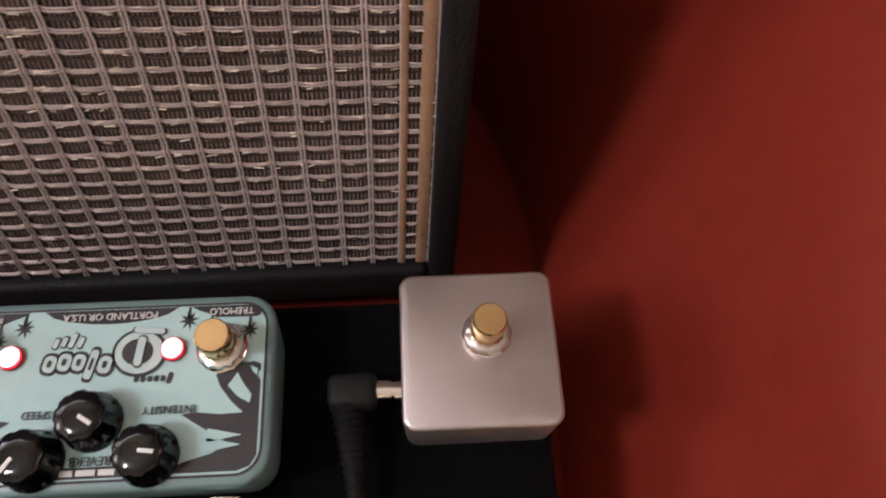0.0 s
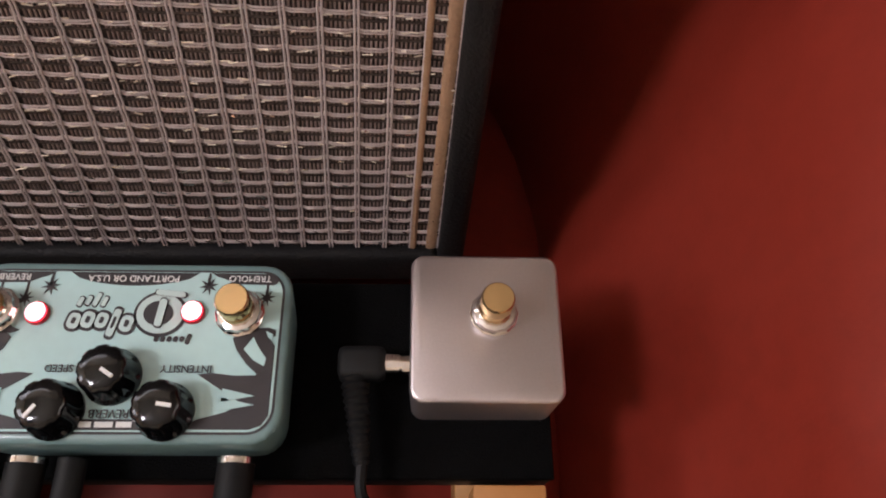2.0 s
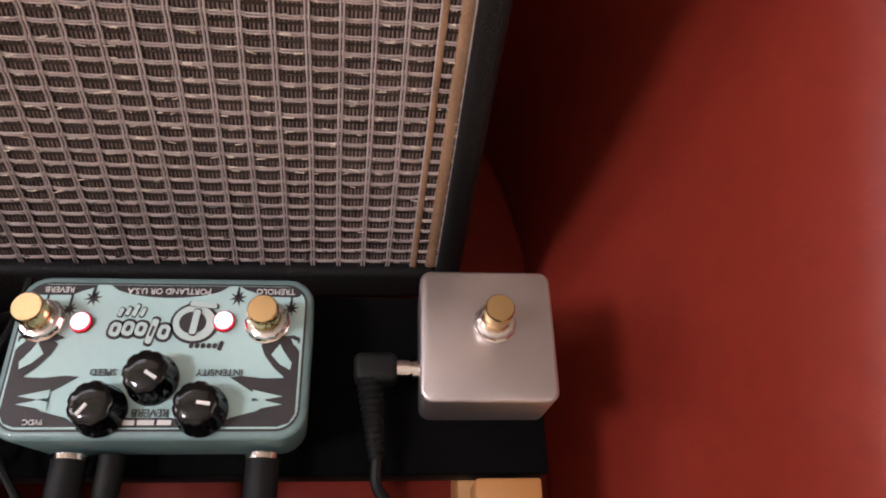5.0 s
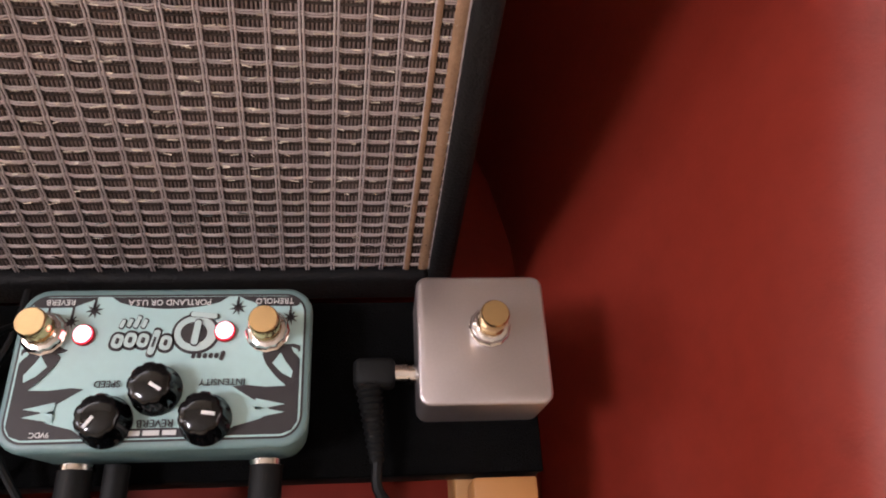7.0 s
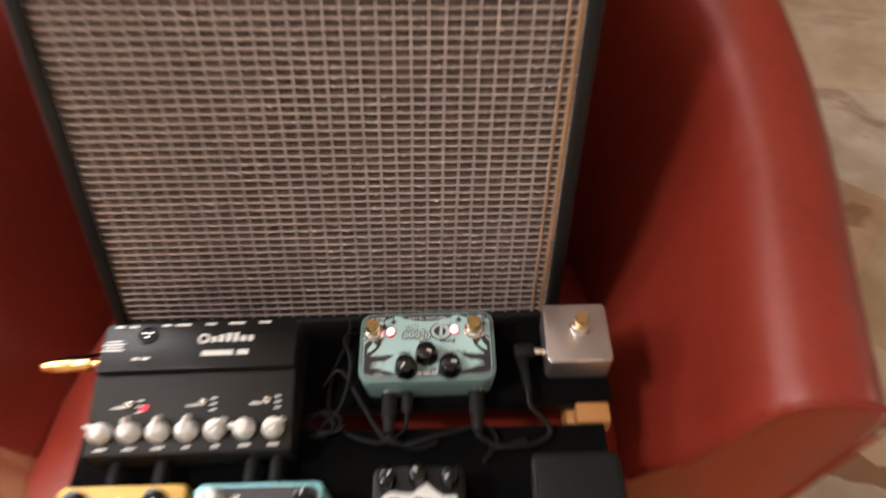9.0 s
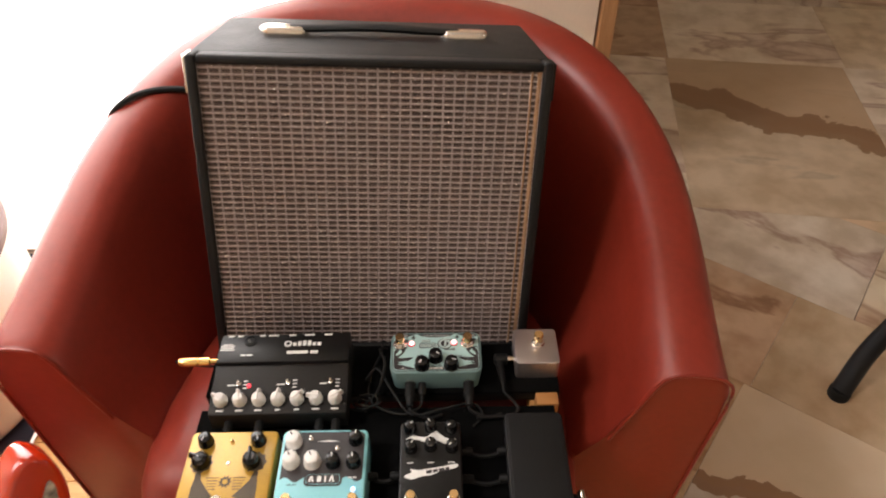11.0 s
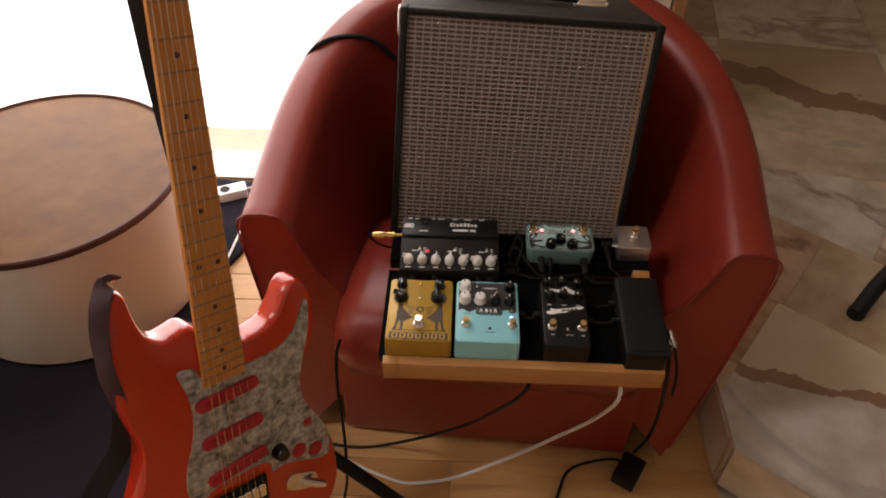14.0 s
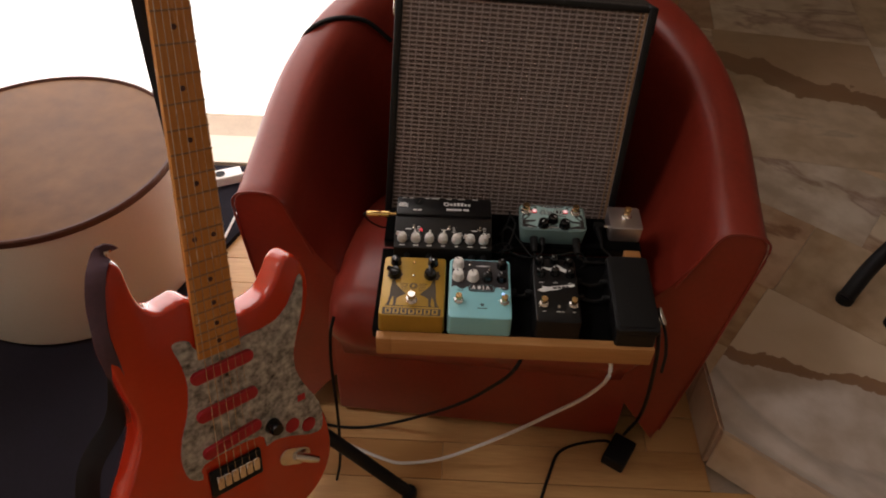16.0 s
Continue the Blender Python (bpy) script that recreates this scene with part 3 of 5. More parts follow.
def cabinet():
    w, h, d, e, lip, side = 0.4307, 0.4181, 0.26, 0.021, 0.011, 0.013
    c = thing("guitar_cabinet", AMP, "black tolex guitar speaker cabinet with woven tan grille cloth", "amplifier")
    body = bmesh.new()
    box(w, d - 0.02, h, (0, d / 2 + 0.01, 0), 0.006, 3, bm=body)
    part("body", body, M["tolex"], c)
    for sx, sz, px, pz in ((side, h, -w / 2 + side / 2, 0), (side, h, w / 2 - side / 2, 0), (w - 2 * side, e, 0, 0), (w - 2 * side, lip, 0, h - lip)):
        part("frame_edge", box(sx, 0.026, sz, (px, 0.0125, pz), 0.004, 3), M["tolex"], c)
    gw, gh = w - 2 * side, h - e - lip
    part("grille_backing", box(gw, 0.006, gh, (0, 0.0115, e)), M["cloth_dark"], c, smooth=False)
    # woven cloth: pale upright cords, silvery cross cords, brown threads between
    nx, nz = 31, 50
    px, pz = gw / nx, gh / nz
    y0 = 0.0055

    def ribbon(bm, pts, half, across, thick):
        prev = None
        for p in pts:
            ring = [bm.verts.new((p[0] + across[0] * o, p[1] - t, p[2] + across[2] * o)) for o, t in ((-half, 0), (-half * 0.45, thick), (half * 0.45, thick), (half, 0))]
            if prev:
                for j in range(3):
                    bm.faces.new((prev[j], ring[j], ring[j + 1], prev[j + 1]))
            prev = ring

    rnd = random.Random(3)
    up, cross, comb, gap = bmesh.new(), bmesh.new(), bmesh.new(), bmesh.new()
    for i in range(nx + 1):
        x = -gw / 2 + i * px
        wander = rnd.uniform(0, 6)
        for s in (-1, 1) if 0 < i < nx else (0,):
            pts = []
            for j in range(nz * 2 + 1):
                wob = 0.00025 * math.sin(j * 0.13 + wander)
                pts.append((x + s * px * 0.055 + wob, y0 - 0.0004 - 0.0007 * (j % 2), e + gh * j / (nz * 2)))
            ribbon(up, pts, px * 0.040, (1, 0, 0), 0.0005)
    for k in range(nz):
        z = e + (k + 0.5) * pz
        lift = rnd.uniform(-0.0001, 0.0001)
        for s in (-1, 1):
            pts = []
            for j in range(nx * 4 + 1):
                bow = 0.0012 if j % 4 == 0 else -0.0002
                pts.append((-gw / 2 + gw * j / (nx * 4), y0 - 0.0004 + bow, z + lift + s * pz * 0.07 + 0.00025 * math.sin(j * 0.11 + k) + rnd.uniform(-1, 1) * 0.0001))
            ribbon(cross, pts, pz * 0.055, (0, 0, 1), 0.0005)
    for i in range(nx):
        for f in range(6):
            x = -gw / 2 + (i + 0.17 + 0.132 * f) * px
            ribbon(comb, [(x + rnd.uniform(-1, 1) * 0.0001, y0 + 0.0016, e + gh * j / 12) for j in range(13)], px * 0.040, (1, 0, 0), 0.0007)
    for k in range(nz):
        z = e + (k + 1.0) * pz
        if k < nz - 1:
            ribbon(gap, [(-gw / 2 + gw * j / nx, y0 + 0.0010, z) for j in range(nx + 1)], pz * 0.10, (0, 0, 1), 0.0004)
    edge = bmesh.new()
    for o, half in ((0.26, 0.20), (0.95, 0.12)):
        ribbon(edge, [(gw / 2 - o * px, y0 - 0.0006 - 0.0006 * (j % 2), e + gh * j / (nz * 2)) for j in range(nz * 2 + 1)], px * half, (1, 0, 0), 0.0006)
    part("edge_weave", edge, M["cord_edge"], c, "tan border cord of the grille cloth")["kind"] = "stuff"
    # silver tinsel twisted round the cross cords
    tinsel = bmesh.new()
    for k in range(nz):
        z = e + (k + 0.5) * pz
        for i in range(nx):
            for _ in range(rnd.choice((0, 1, 2, 2))):
                x, l = -gw / 2 + (i + rnd.uniform(0.05, 0.75)) * px, px * rnd.uniform(0.12, 0.34)
                zz, t, r = z + rnd.uniform(-0.20, 0.20) * pz, rnd.uniform(-0.0006, 0.0006), rnd.uniform(-0.0004, 0.0004)
                y = y0 - 0.0014
                tinsel.faces.new([tinsel.verts.new(c) for c in ((x, y - t, zz - 0.00022), (x + l, y + t, zz - 0.00022 + r), (x + l, y + t + 0.0002, zz + 0.00022 + r), (x, y - t + 0.0002, zz + 0.00022))])
    part("tinsel_weave", tinsel, M["tinsel"], c, "silver tinsel thread of the grille cloth")["kind"] = "stuff"
    part("upright_cord_weave", up, M["cord_v"], c, "pale upright cords of the grille cloth")["kind"] = "stuff"
    part("cross_cord_weave", cross, M["cord_h"], c, "silvery cross cords of the grille cloth")["kind"] = "stuff"
    part("brown_thread_weave", comb, M["comb"], c, "brown threads of the grille cloth")["kind"] = "stuff"
    part("dark_thread_weave", gap, M["cloth_dark"], c, "dark threads of the grille cloth")["kind"] = "stuff"
    # strap handle
    hb = bmesh.new()
    tube([(-0.11, 0.135, h + 0.008), (-0.06, 0.135, h + 0.010), (0.0, 0.135, h + 0.012), (0.06, 0.135, h + 0.010), (0.11, 0.135, h + 0.008)], 0.013, 10, 6, bm=hb, flat=0.4)
    part("handle", hb, M["rubber"], c, "black rubber strap handle")
    for s in (1, -1):
        cap = round_box(0.062, 0.030, 0.012, 0.012, 0.005)
        part("handle_cap", cap, M["chrome"], c, "chrome handle end cap", m=pose(s * 0.118, 0.135, h))
    for s in (1, -1):
        part("corner_guard", box(0.004, 0.03, 0.045, (s * (w / 2 + 0.001), 0.02, h - 0.047), 0.0015, 2), M["chrome"] if s < 0 else M["black_matte"], c)


cabinet()


# ---- pedalboard ----
BT = 0.549


def pedalboard():
    p = thing("pedalboard", pose(-0.178, 0, 0, 0, 0, 0.0), "pine slat pedalboard topped with black hook tape", "pedalboard")
    part("front_rail", box(0.430, 0.016, 0.038, (0.0025, -0.237, BT - 0.037), 0.0015, 2), M["pine"], p)
    part("rail_end", box(0.024, 0.0166, 0.0386, (-0.2015, -0.2374, BT - 0.0372), 0.0015, 2), M["pine"], p, "end block of the front rail")
    part("front_slat", box(0.442, 0.182, 0.016, (0, -0.137, BT - 0.018), 0.002, 2), M["black_matte"], p)
    part("hook_tape", box(0.442, 0.182, 0.0022, (0, -0.137, BT - 0.0018), 0.0004, 1), M["velcro"], p, "black hook tape")
    part("rear_slat", box(0.452, 0.080, 0.016, (0.005, 0.0145, BT - 0.018), 0.002, 2), M["black_matte"], p)
    part("hook_tape", box(0.452, 0.080, 0.0022, (0.005, 0.0145, BT - 0.0018), 0.0004, 1), M["velcro"], p, "black hook tape")
    for x in (-0.19, 0.205):
        part("side_rail", box(0.022, 0.284, 0.034, (x, -0.085, BT - 0.054), 0.0015, 2), M["pine"], p)
    part("cross_block", box(0.028, 0.018, 0.022, (0.2135, -0.0365, BT - 0.0195), 0.0015, 2), M["pine"], p)


pedalboard()


# ---- pedals and small gear ----
def footswitch(parent, x, y, z, r=0.0055, h=0.015, cap="brass"):
    sw = part("footswitch", lathe([(r * 1.5, 0), (r * 1.5, 0.002), (r * 1.38, 0.0026), (r * 1.28, 0.0045), (r * 1.05, 0.005), (r * 1.05, 0.0075)], 12, (0, 0, 0)), M["chrome"], parent, "chrome footswitch", m=pose(x, y, z))
    part("plunger", lathe([(r * 0.82, 0.0070), (r * 0.82, h - 0.007), (r, h - 0.0062), (r, h - 0.0008), (r * 0.9, h)], 28), M[cap], sw, "worn metal plunger")
    return sw


def led(parent, x, y, z, r, material):
    l = part("led", lathe([(r * 1.02, 0), (r * 1.02, 0.0012), (r * 0.95, 0.0016)], 20), M["pickup" if material == "red_led_hot" else "chrome"], parent, "led bezel", m=pose(x, y, z))
    part("lens", lathe([(r * 0.93, 0.0010), (r * 0.88, 0.0022), (r * 0.62, 0.0031)], 20), M["red_led" if material == "red_led_hot" else material], l, "lit led lens")
    part("core", lathe([(r * 0.84, 0.0024), (r * 0.70, 0.0034), (r * 0.2, 0.0041)], 20), M[material], l, "bright led core")


def knob(parent, x, y, z, r, h, turn, material="black_plastic", mark="white_print", flutes=9):
    bm = bmesh.new()
    n = flutes * 4
    prof = [(1.0, 0.0, 0), (1.0, 0.12, 0), (0.93, 0.2, 1), (0.86, 0.82, 1), (0.80, 0.92, 1), (0.66, 0.985, 0), (0.40, 1.01, 0), (0.15, 1.02, 0)]
    loops = []
    for k, zz, fl in prof:
        loops.append([bm.verts.new(((k - 0.06 * fl * (i % 4 == 0)) * r * math.cos(2 * math.pi * i / n), (k - 0.06 * fl * (i % 4 == 0)) * r * math.sin(2 * math.pi * i / n), zz * h)) for i in range(n)])
    for a, b in zip(loops, loops[1:]):
        for i in range(n):
            bm.faces.new((a[i], a[(i + 1) % n], b[(i + 1) % n], b[i]))
    bm.faces.new(loops[-1])
    bm.faces.new(loops[0][::-1])
    k = part("knob", bm, M[material], parent, m=pose(x, y, z, 0, 0, turn))
    if mark:
        part("pointer_mark", box(r * 0.13, r * 0.50, 0.0006, (0, r * 0.34, h * 1.008)), M[mark], k, smooth=False)
    return k


def pointer_knob(parent, x, y, z, r, h, turn, material="white_knob"):
    bm = lathe([(r, 0), (r * 1.02, h * 0.1), (r * 0.95, h * 0.55), (r * 0.8, h * 0.85), (r * 0.55, h)], 24)
    box(r * 0.5, r * 2.5, h * 0.75, (0, r * 0.28, h * 0.35), r * 0.2, 2, bm=bm, taper=0.75)
    return part("knob", bm, M[material], parent, m=pose(x, y, z, 0, 0, turn))


def star(n, r1, r2):
    return [((r1 if i % 2 == 0 else r2) * math.cos(math.pi * i / n), (r1 if i % 2 == 0 else r2) * math.sin(math.pi * i / n)) for i in range(2 * n)]


def leaf(l, w, bend=0.0):
    return [(0, 0), (l * 0.3, w * 0.5 + bend * 0.3), (l * 0.65, w * 0.4 + bend * 0.8), (l, bend * 1.4), (l * 0.65, -w * 0.4 + bend * 0.6), (l * 0.3, -w * 0.5 + bend * 0.2)]


def art(parent, outline, m, material="ink", name="print", thick=0.00025):
    return part(name, plate(outline, thick), M[material], parent, smooth=False, m=m)


def rounded(sx, sy, r, seg=5):
    out = []
    for cx, cy, a0 in ((1, 1, 0), (-1, 1, 90), (-1, -1, 180), (1, -1, 270)):
        for i in range(seg + 1):
            a = radians(a0 + 90 * i / seg)
            out.append((cx * (sx / 2 - r) + r * math.cos(a), cy * (sy / 2 - r) + r * math.sin(a)))
    return out


def tremolo_pedal():
    w, d, h = 0.1140, 0.0630, 0.0345
    p = thing("effect_pedal", pose(-0.1045, 0.0145, BT, 0, 0, 0.0) @ Matrix.Diagonal((1.027, 1.048, 1.0, 1.0)), "pale teal tremolo and reverb pedal with dark palm print", "effect pedal", "pedals on the board")
    part("case", round_box(w / 1.06, d / 1.05, h, 0.0100, 0.0022, taper=1.055), M["teal_side"], p, "die-cast case, darker teal than its top")
    top = h
    art(p, rounded(w - 0.0055, d - 0.0055, 0.0085, 8), pose(0, 0, top), "ink", "top_border")
    top += 0.00025
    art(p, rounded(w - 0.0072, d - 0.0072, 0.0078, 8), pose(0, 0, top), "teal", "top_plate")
    top += 0.00035
    # dark print along the back edge
    for k in (-1, 1):
        tab = [(0.0275, 0.0276), (0.0300, 0.0262), (0.0330, 0.0252), (0.0365, 0.0235), (0.0500, 0.0233), (0.0512, 0.0238), (0.0520, 0.0252), (0.0490, 0.0275)]
        pts = [(k * x, y) for x, y in tab]
        art(p, pts[::-1] if k < 0 else pts, pose(0, 0, top + 0.0001))
    art(p, [(-0.0225, 0.0276)] + [(-0.0225 + 0.0455 * i / 14, 0.0276 - 0.0050 * math.sin(math.pi * i / 14) ** 0.55) for i in range(1, 14)] + [(0.0230, 0.0276)], pose(0, 0, top))
    # hanging stars on their strings
    for x, y, r in ((-0.0285, 0.0222, 0.0034), (0.0270, 0.0228, 0.0034), (-0.0365, 0.0175, 0.0030), (0.0350, 0.0180, 0.0030), (-0.0455, 0.0185, 0.0032), (0.0480, 0.0185, 0.0032)):
        art(p, star(8, r, r * 0.36), pose(x, y, top, 0, 0, 11))
        art(p, [(-0.0004, 0), (0.0004, 0), (0.0004, 0.0275 - y), (-0.0004, 0.0275 - y)], pose(x, y, top))
    # palm fronds and dark wings at the front corners
    for k in (-1, 1):
        def mirrored(shape, lift, material="ink"):
            pts = [(k * x, y) for x, y in shape]
            area = sum(pts[i - 1][0] * pts[i][1] - pts[i][0] * pts[i - 1][1] for i in range(len(pts)))
            art(p, pts if area > 0 else pts[::-1], pose(0, 0, top + lift), material)
        mirrored([(0.0465, -0.0272), (0.0505, -0.0258), (0.0525, -0.0225), (0.0525, 0.0015), (0.0515, -0.0020), (0.0500, -0.0065), (0.0470, -0.0092), (0.0400, -0.0094), (0.0320, -0.0085), (0.0275, -0.0090), (0.0330, -0.0125), (0.0430, -0.0185), (0.0385, -0.0215), (0.0290, -0.0240), (0.0240, -0.0272)], 0.0)
        mirrored([(0.0475, -0.0090), (0.0435, -0.0055), (0.0395, -0.0005), (0.0378, 0.0035), (0.0400, 0.0055), (0.0445, 0.0070), (0.0500, 0.0075), (0.0525, 0.0065), (0.0525, 0.0045), (0.0505, 0.0040), (0.0525, 0.0010), (0.0525, -0.0060)], 0.0001)
        mirrored([(0.0420, -0.0003), (0.0450, 0.0040), (0.0468, 0.0008), (0.0500, -0.0035), (0.0495, -0.0062), (0.0455, -0.0040)], 0.0003, "teal")
        mirrored([(0.0490, 0.0062), (0.0518, 0.0050), (0.0512, 0.0030), (0.0500, 0.0040)], 0.0003, "teal")
        mirrored([(0.0355, 0.0060), (0.0385, 0.0048), (0.0440, 0.0058), (0.0415, 0.0085)], 0.0002)
        for y in (-0.0160, -0.0190):
            mirrored([(0.0365, y - 0.0022), (0.0475, y - 0.0002), (0.0365, y + 0.0022)], 0.0003, "teal")
    art(p, [(-0.0210, -0.0275), (0.0210, -0.0275), (0.0165, -0.0252), (0.0080, -0.0240), (-0.0080, -0.0240), (-0.0165, -0.0252)], pose(0, 0, top + 0.0001))
    # product emblem as plain shapes: pale strokes with a dark outline
    def outlined(shape, m, lift=0.0, grow=0.0011):
        cx, cy = sum(q[0] for q in shape) / len(shape), sum(q[1] for q in shape) / len(shape)
        big = []
        for x, y in shape:
            l = math.hypot(x - cx, y - cy) or 1.0
            big.append((x + (x - cx) / l * grow, y + (y - cy) / l * grow))
        art(p, big, m @ pose(0, 0, lift), "ink", "emblem_shape")
        art(p, shape, m @ pose(0, 0, lift + 0.0003), "emblem_pale", "emblem_shape")
    bowl = [(0.0082 * math.cos(a), 0.0072 * math.sin(a)) for a in [2 * math.pi * i / 28 for i in range(28)]]
    at = pose(0.0115, 0.0122, top, 0, 0, -6)
    outlined(bowl, at)
    art(p, [(x * 0.62, y * 0.62) for x, y in bowl], at @ pose(-0.0006, 0, 0.0006), "ink", "emblem_shape")
    outlined(rounded(0.0026, 0.0100, 0.0011), at @ pose(0.0004, 0.0002, 0), 0.0009, 0.0006)
    outlined(rounded(0.0105, 0.0020, 0.0009), at @ pose(0.0020, 0.0076, 0), 0.0004, 0.0006)
    for x, y, wd, hh in ((0.0005, 0.0085, 0.0044, 0.0058), (-0.0040, 0.0088, 0.0026, 0.0100), (-0.0082, 0.0096, 0.0042, 0.0055), (-0.0130, 0.0098, 0.0044, 0.0058), (-0.0178, 0.0094, 0.0042, 0.0056)):
        m = pose(x, y, top, 0, 0, -12)
        outlined(rounded(wd, hh, wd * 0.42), m)
        art(p, rounded(wd * 0.30, hh * 0.42, wd * 0.12), m @ pose(0, 0, 0.0006), "ink", "emblem_shape")
    for x, y, hh in ((-0.0085, 0.0165, 0.0036), (-0.0112, 0.0172, 0.0050), (-0.0140, 0.0168, 0.0034), (-0.0168, 0.0164, 0.0034)):
        outlined(rounded(0.0015, hh, 0.0006), pose(x, y, top, 0, 0, -18), 0.0, 0.0005)
    for i in range(6):
        art(p, rounded(0.0016, 0.0020 if i else 0.0038, 0.0006), pose(0.0225 - 0.0022 * i, 0.0032, top, 0, 0, -14), "ink", "emblem_shape")
    # readable words, printed to be read from behind
    for body, size, x, y, mt in (("TREMOLO", 0.0033, 0.0415, 0.0255, "white_print"), ("REVERB", 0.0033, -0.0415, 0.0255, "white_print"), ("PORTLAND OR U.S.A", 0.0034, 0.0003, 0.0252, "white_print"), ("INTENSITY", 0.0036, 0.0235, -0.0072, "ink"), ("SPEED", 0.0036, -0.0190, -0.0072, "ink"), ("REVERB", 0.0040, 0.0004, -0.0222, "ink"), ("9VDC", 0.0028, -0.0400, -0.0255, "white_print")):
        lettering(body, size, p, pose(x, y, top + 0.0006, 0, 0, 180), M[mt])
    bars([0.004, 0.006, 0.005], 0.0018, 0.001, p, pose(0, -0.0258, top + 0.0006), M["white_print"], "emblem_bar")
    for x in (-0.0450, 0.0396):
        footswitch(p, x, 0.0123, h + 0.0006, 0.0058, 0.0160)
    led(p, -0.0307, 0.0119, h + 0.0006, 0.0041, "red_led_hot")
    led(p, 0.0229, 0.0127, h + 0.0006, 0.0041, "red_led_hot")
    for x, y, tn in ((-0.0005, -0.0102, 238), (0.0188, -0.0215, 262), (-0.0172, -0.0215, 145)):
        knob(p, x, y, h + 0.0006, 0.0096, 0.0130, tn)


def silver_box():
    p = thing("switch_box", pose(0.0257, 0.0253, BT, 0, 0, 0), "small bare aluminium box with one footswitch", "switch box", "pedals on the board")
    part("case", round_box(0.0556, 0.0566, 0.031, 0.0050, 0.0016, taper=1.015), M["aluminium"], p)
    footswitch(p, 0.0028, 0.0042, 0.031, 0.0060, 0.0185)
    part("socket", lathe([(0.0042, 0), (0.0042, 0.003), (0.0030, 0.003), (0.0030, 0.008)], 18, m=pose(0, 0, 0, 0, -90, 0)), M["chrome"], p, "chrome jack socket", m=pose(-0.0280, -0.0115, 0.017))


def mustard_pedal():
    w, d, h = 0.0985, 0.1195, 0.036
    p = thing("effect_pedal", pose(-0.338, -0.1635, BT) @ Matrix.Diagonal((1.045, 1.085, 1.0, 1.0)), "mustard yellow fuzz pedal with brown bird print", "effect pedal", "pedals on the board")
    part("case", round_box(w, d, h, 0.006, 0.002, taper=0.975), M["mustard"], p)
    t = h
    # brown print: two standing birds, a sun, a line and the name strip
    art(p, rounded(0.086, 0.0125, 0.001), pose(0, -0.0500, t), "ink_brown")
    for i in range(7):
        part("emblem_shape", box(0.0085, 0.0090, 0.0003, (-0.0345 + 0.0115 * i, -0.0500, t + 0.0003)), M["mustard"], p, smooth=False)
        part("emblem_shape", box(0.0040, 0.0060, 0.0003, (-0.0345 + 0.0115 * i, -0.0500, t + 0.0006)), M["ink_brown"], p, smooth=False)
    art(p, [(-0.040, -0.0005), (0.040, -0.0005), (0.040, 0.0005), (-0.040, 0.0005)], pose(0, -0.0400, t), "ink_brown")
    for s in (-1, 1):
        bird = [(0.010, -0.002), (0.016, 0.004), (0.021, 0.010), (0.026, 0.016), (0.0275, 0.023), (0.031, 0.0265), (0.0335, 0.024), (0.033, 0.018), (0.0345, 0.008), (0.0345, -0.004), (0.0365, -0.018), (0.039, -0.0245), (0.034, -0.0245), (0.032, -0.014), (0.029, -0.006), (0.0275, -0.020), (0.029, -0.0245), (0.0245, -0.0245), (0.0235, -0.010), (0.018, -0.006)]
        pts = [(s * x, y) for x, y in bird]
        art(p, pts[::-1] if s > 0 else pts, pose(0, -0.0150, t), "ink_brown")
    art(p, star(10, 0.0075, 0.0046), pose(0, -0.0010, t), "ink_brown")
    art(p, [(0.003 * math.cos(a * 0.5236), 0.003 * math.sin(a * 0.5236)) for a in range(12)], pose(0, -0.0010, t + 0.0003), "mustard")
    for i in range(5):
        for s in (-1, 1):
            part("print", box(0.013 - 0.0012 * i, 0.0009, 0.00025, (s * (0.0145 - 0.0004 * i), 0.0035 - 0.0032 * i, t)), M["ink_brown"], p, smooth=False)
    for x in (-0.030, 0.028):
        art(p, star(9, 0.0125, 0.0105), pose(x, 0.021, t), "ink_brown")
    footswitch(p, -0.001, -0.0290, h, 0.0058, 0.016, "chrome")
    knob(p, -0.0300, 0.0450, h, 0.0085, 0.013, 160)
    knob(p, 0.0275, 0.0455, h, 0.0085, 0.013, 200)
    pointer_knob(p, -0.0300, 0.0210, h, 0.0095, 0.014, 70, "black_plastic")
    pointer_knob(p, 0.0240, 0.0210, h, 0.0095, 0.014, 10, "black_plastic")
    led(p, -0.0015, 0.0460, h, 0.0022, "brass")
    part("screw", lathe([(0.002, 0), (0.002, 0.0006), (0.0012, 0.001)], 14), M["chrome"], p, m=pose(-0.001, 0.020, h))


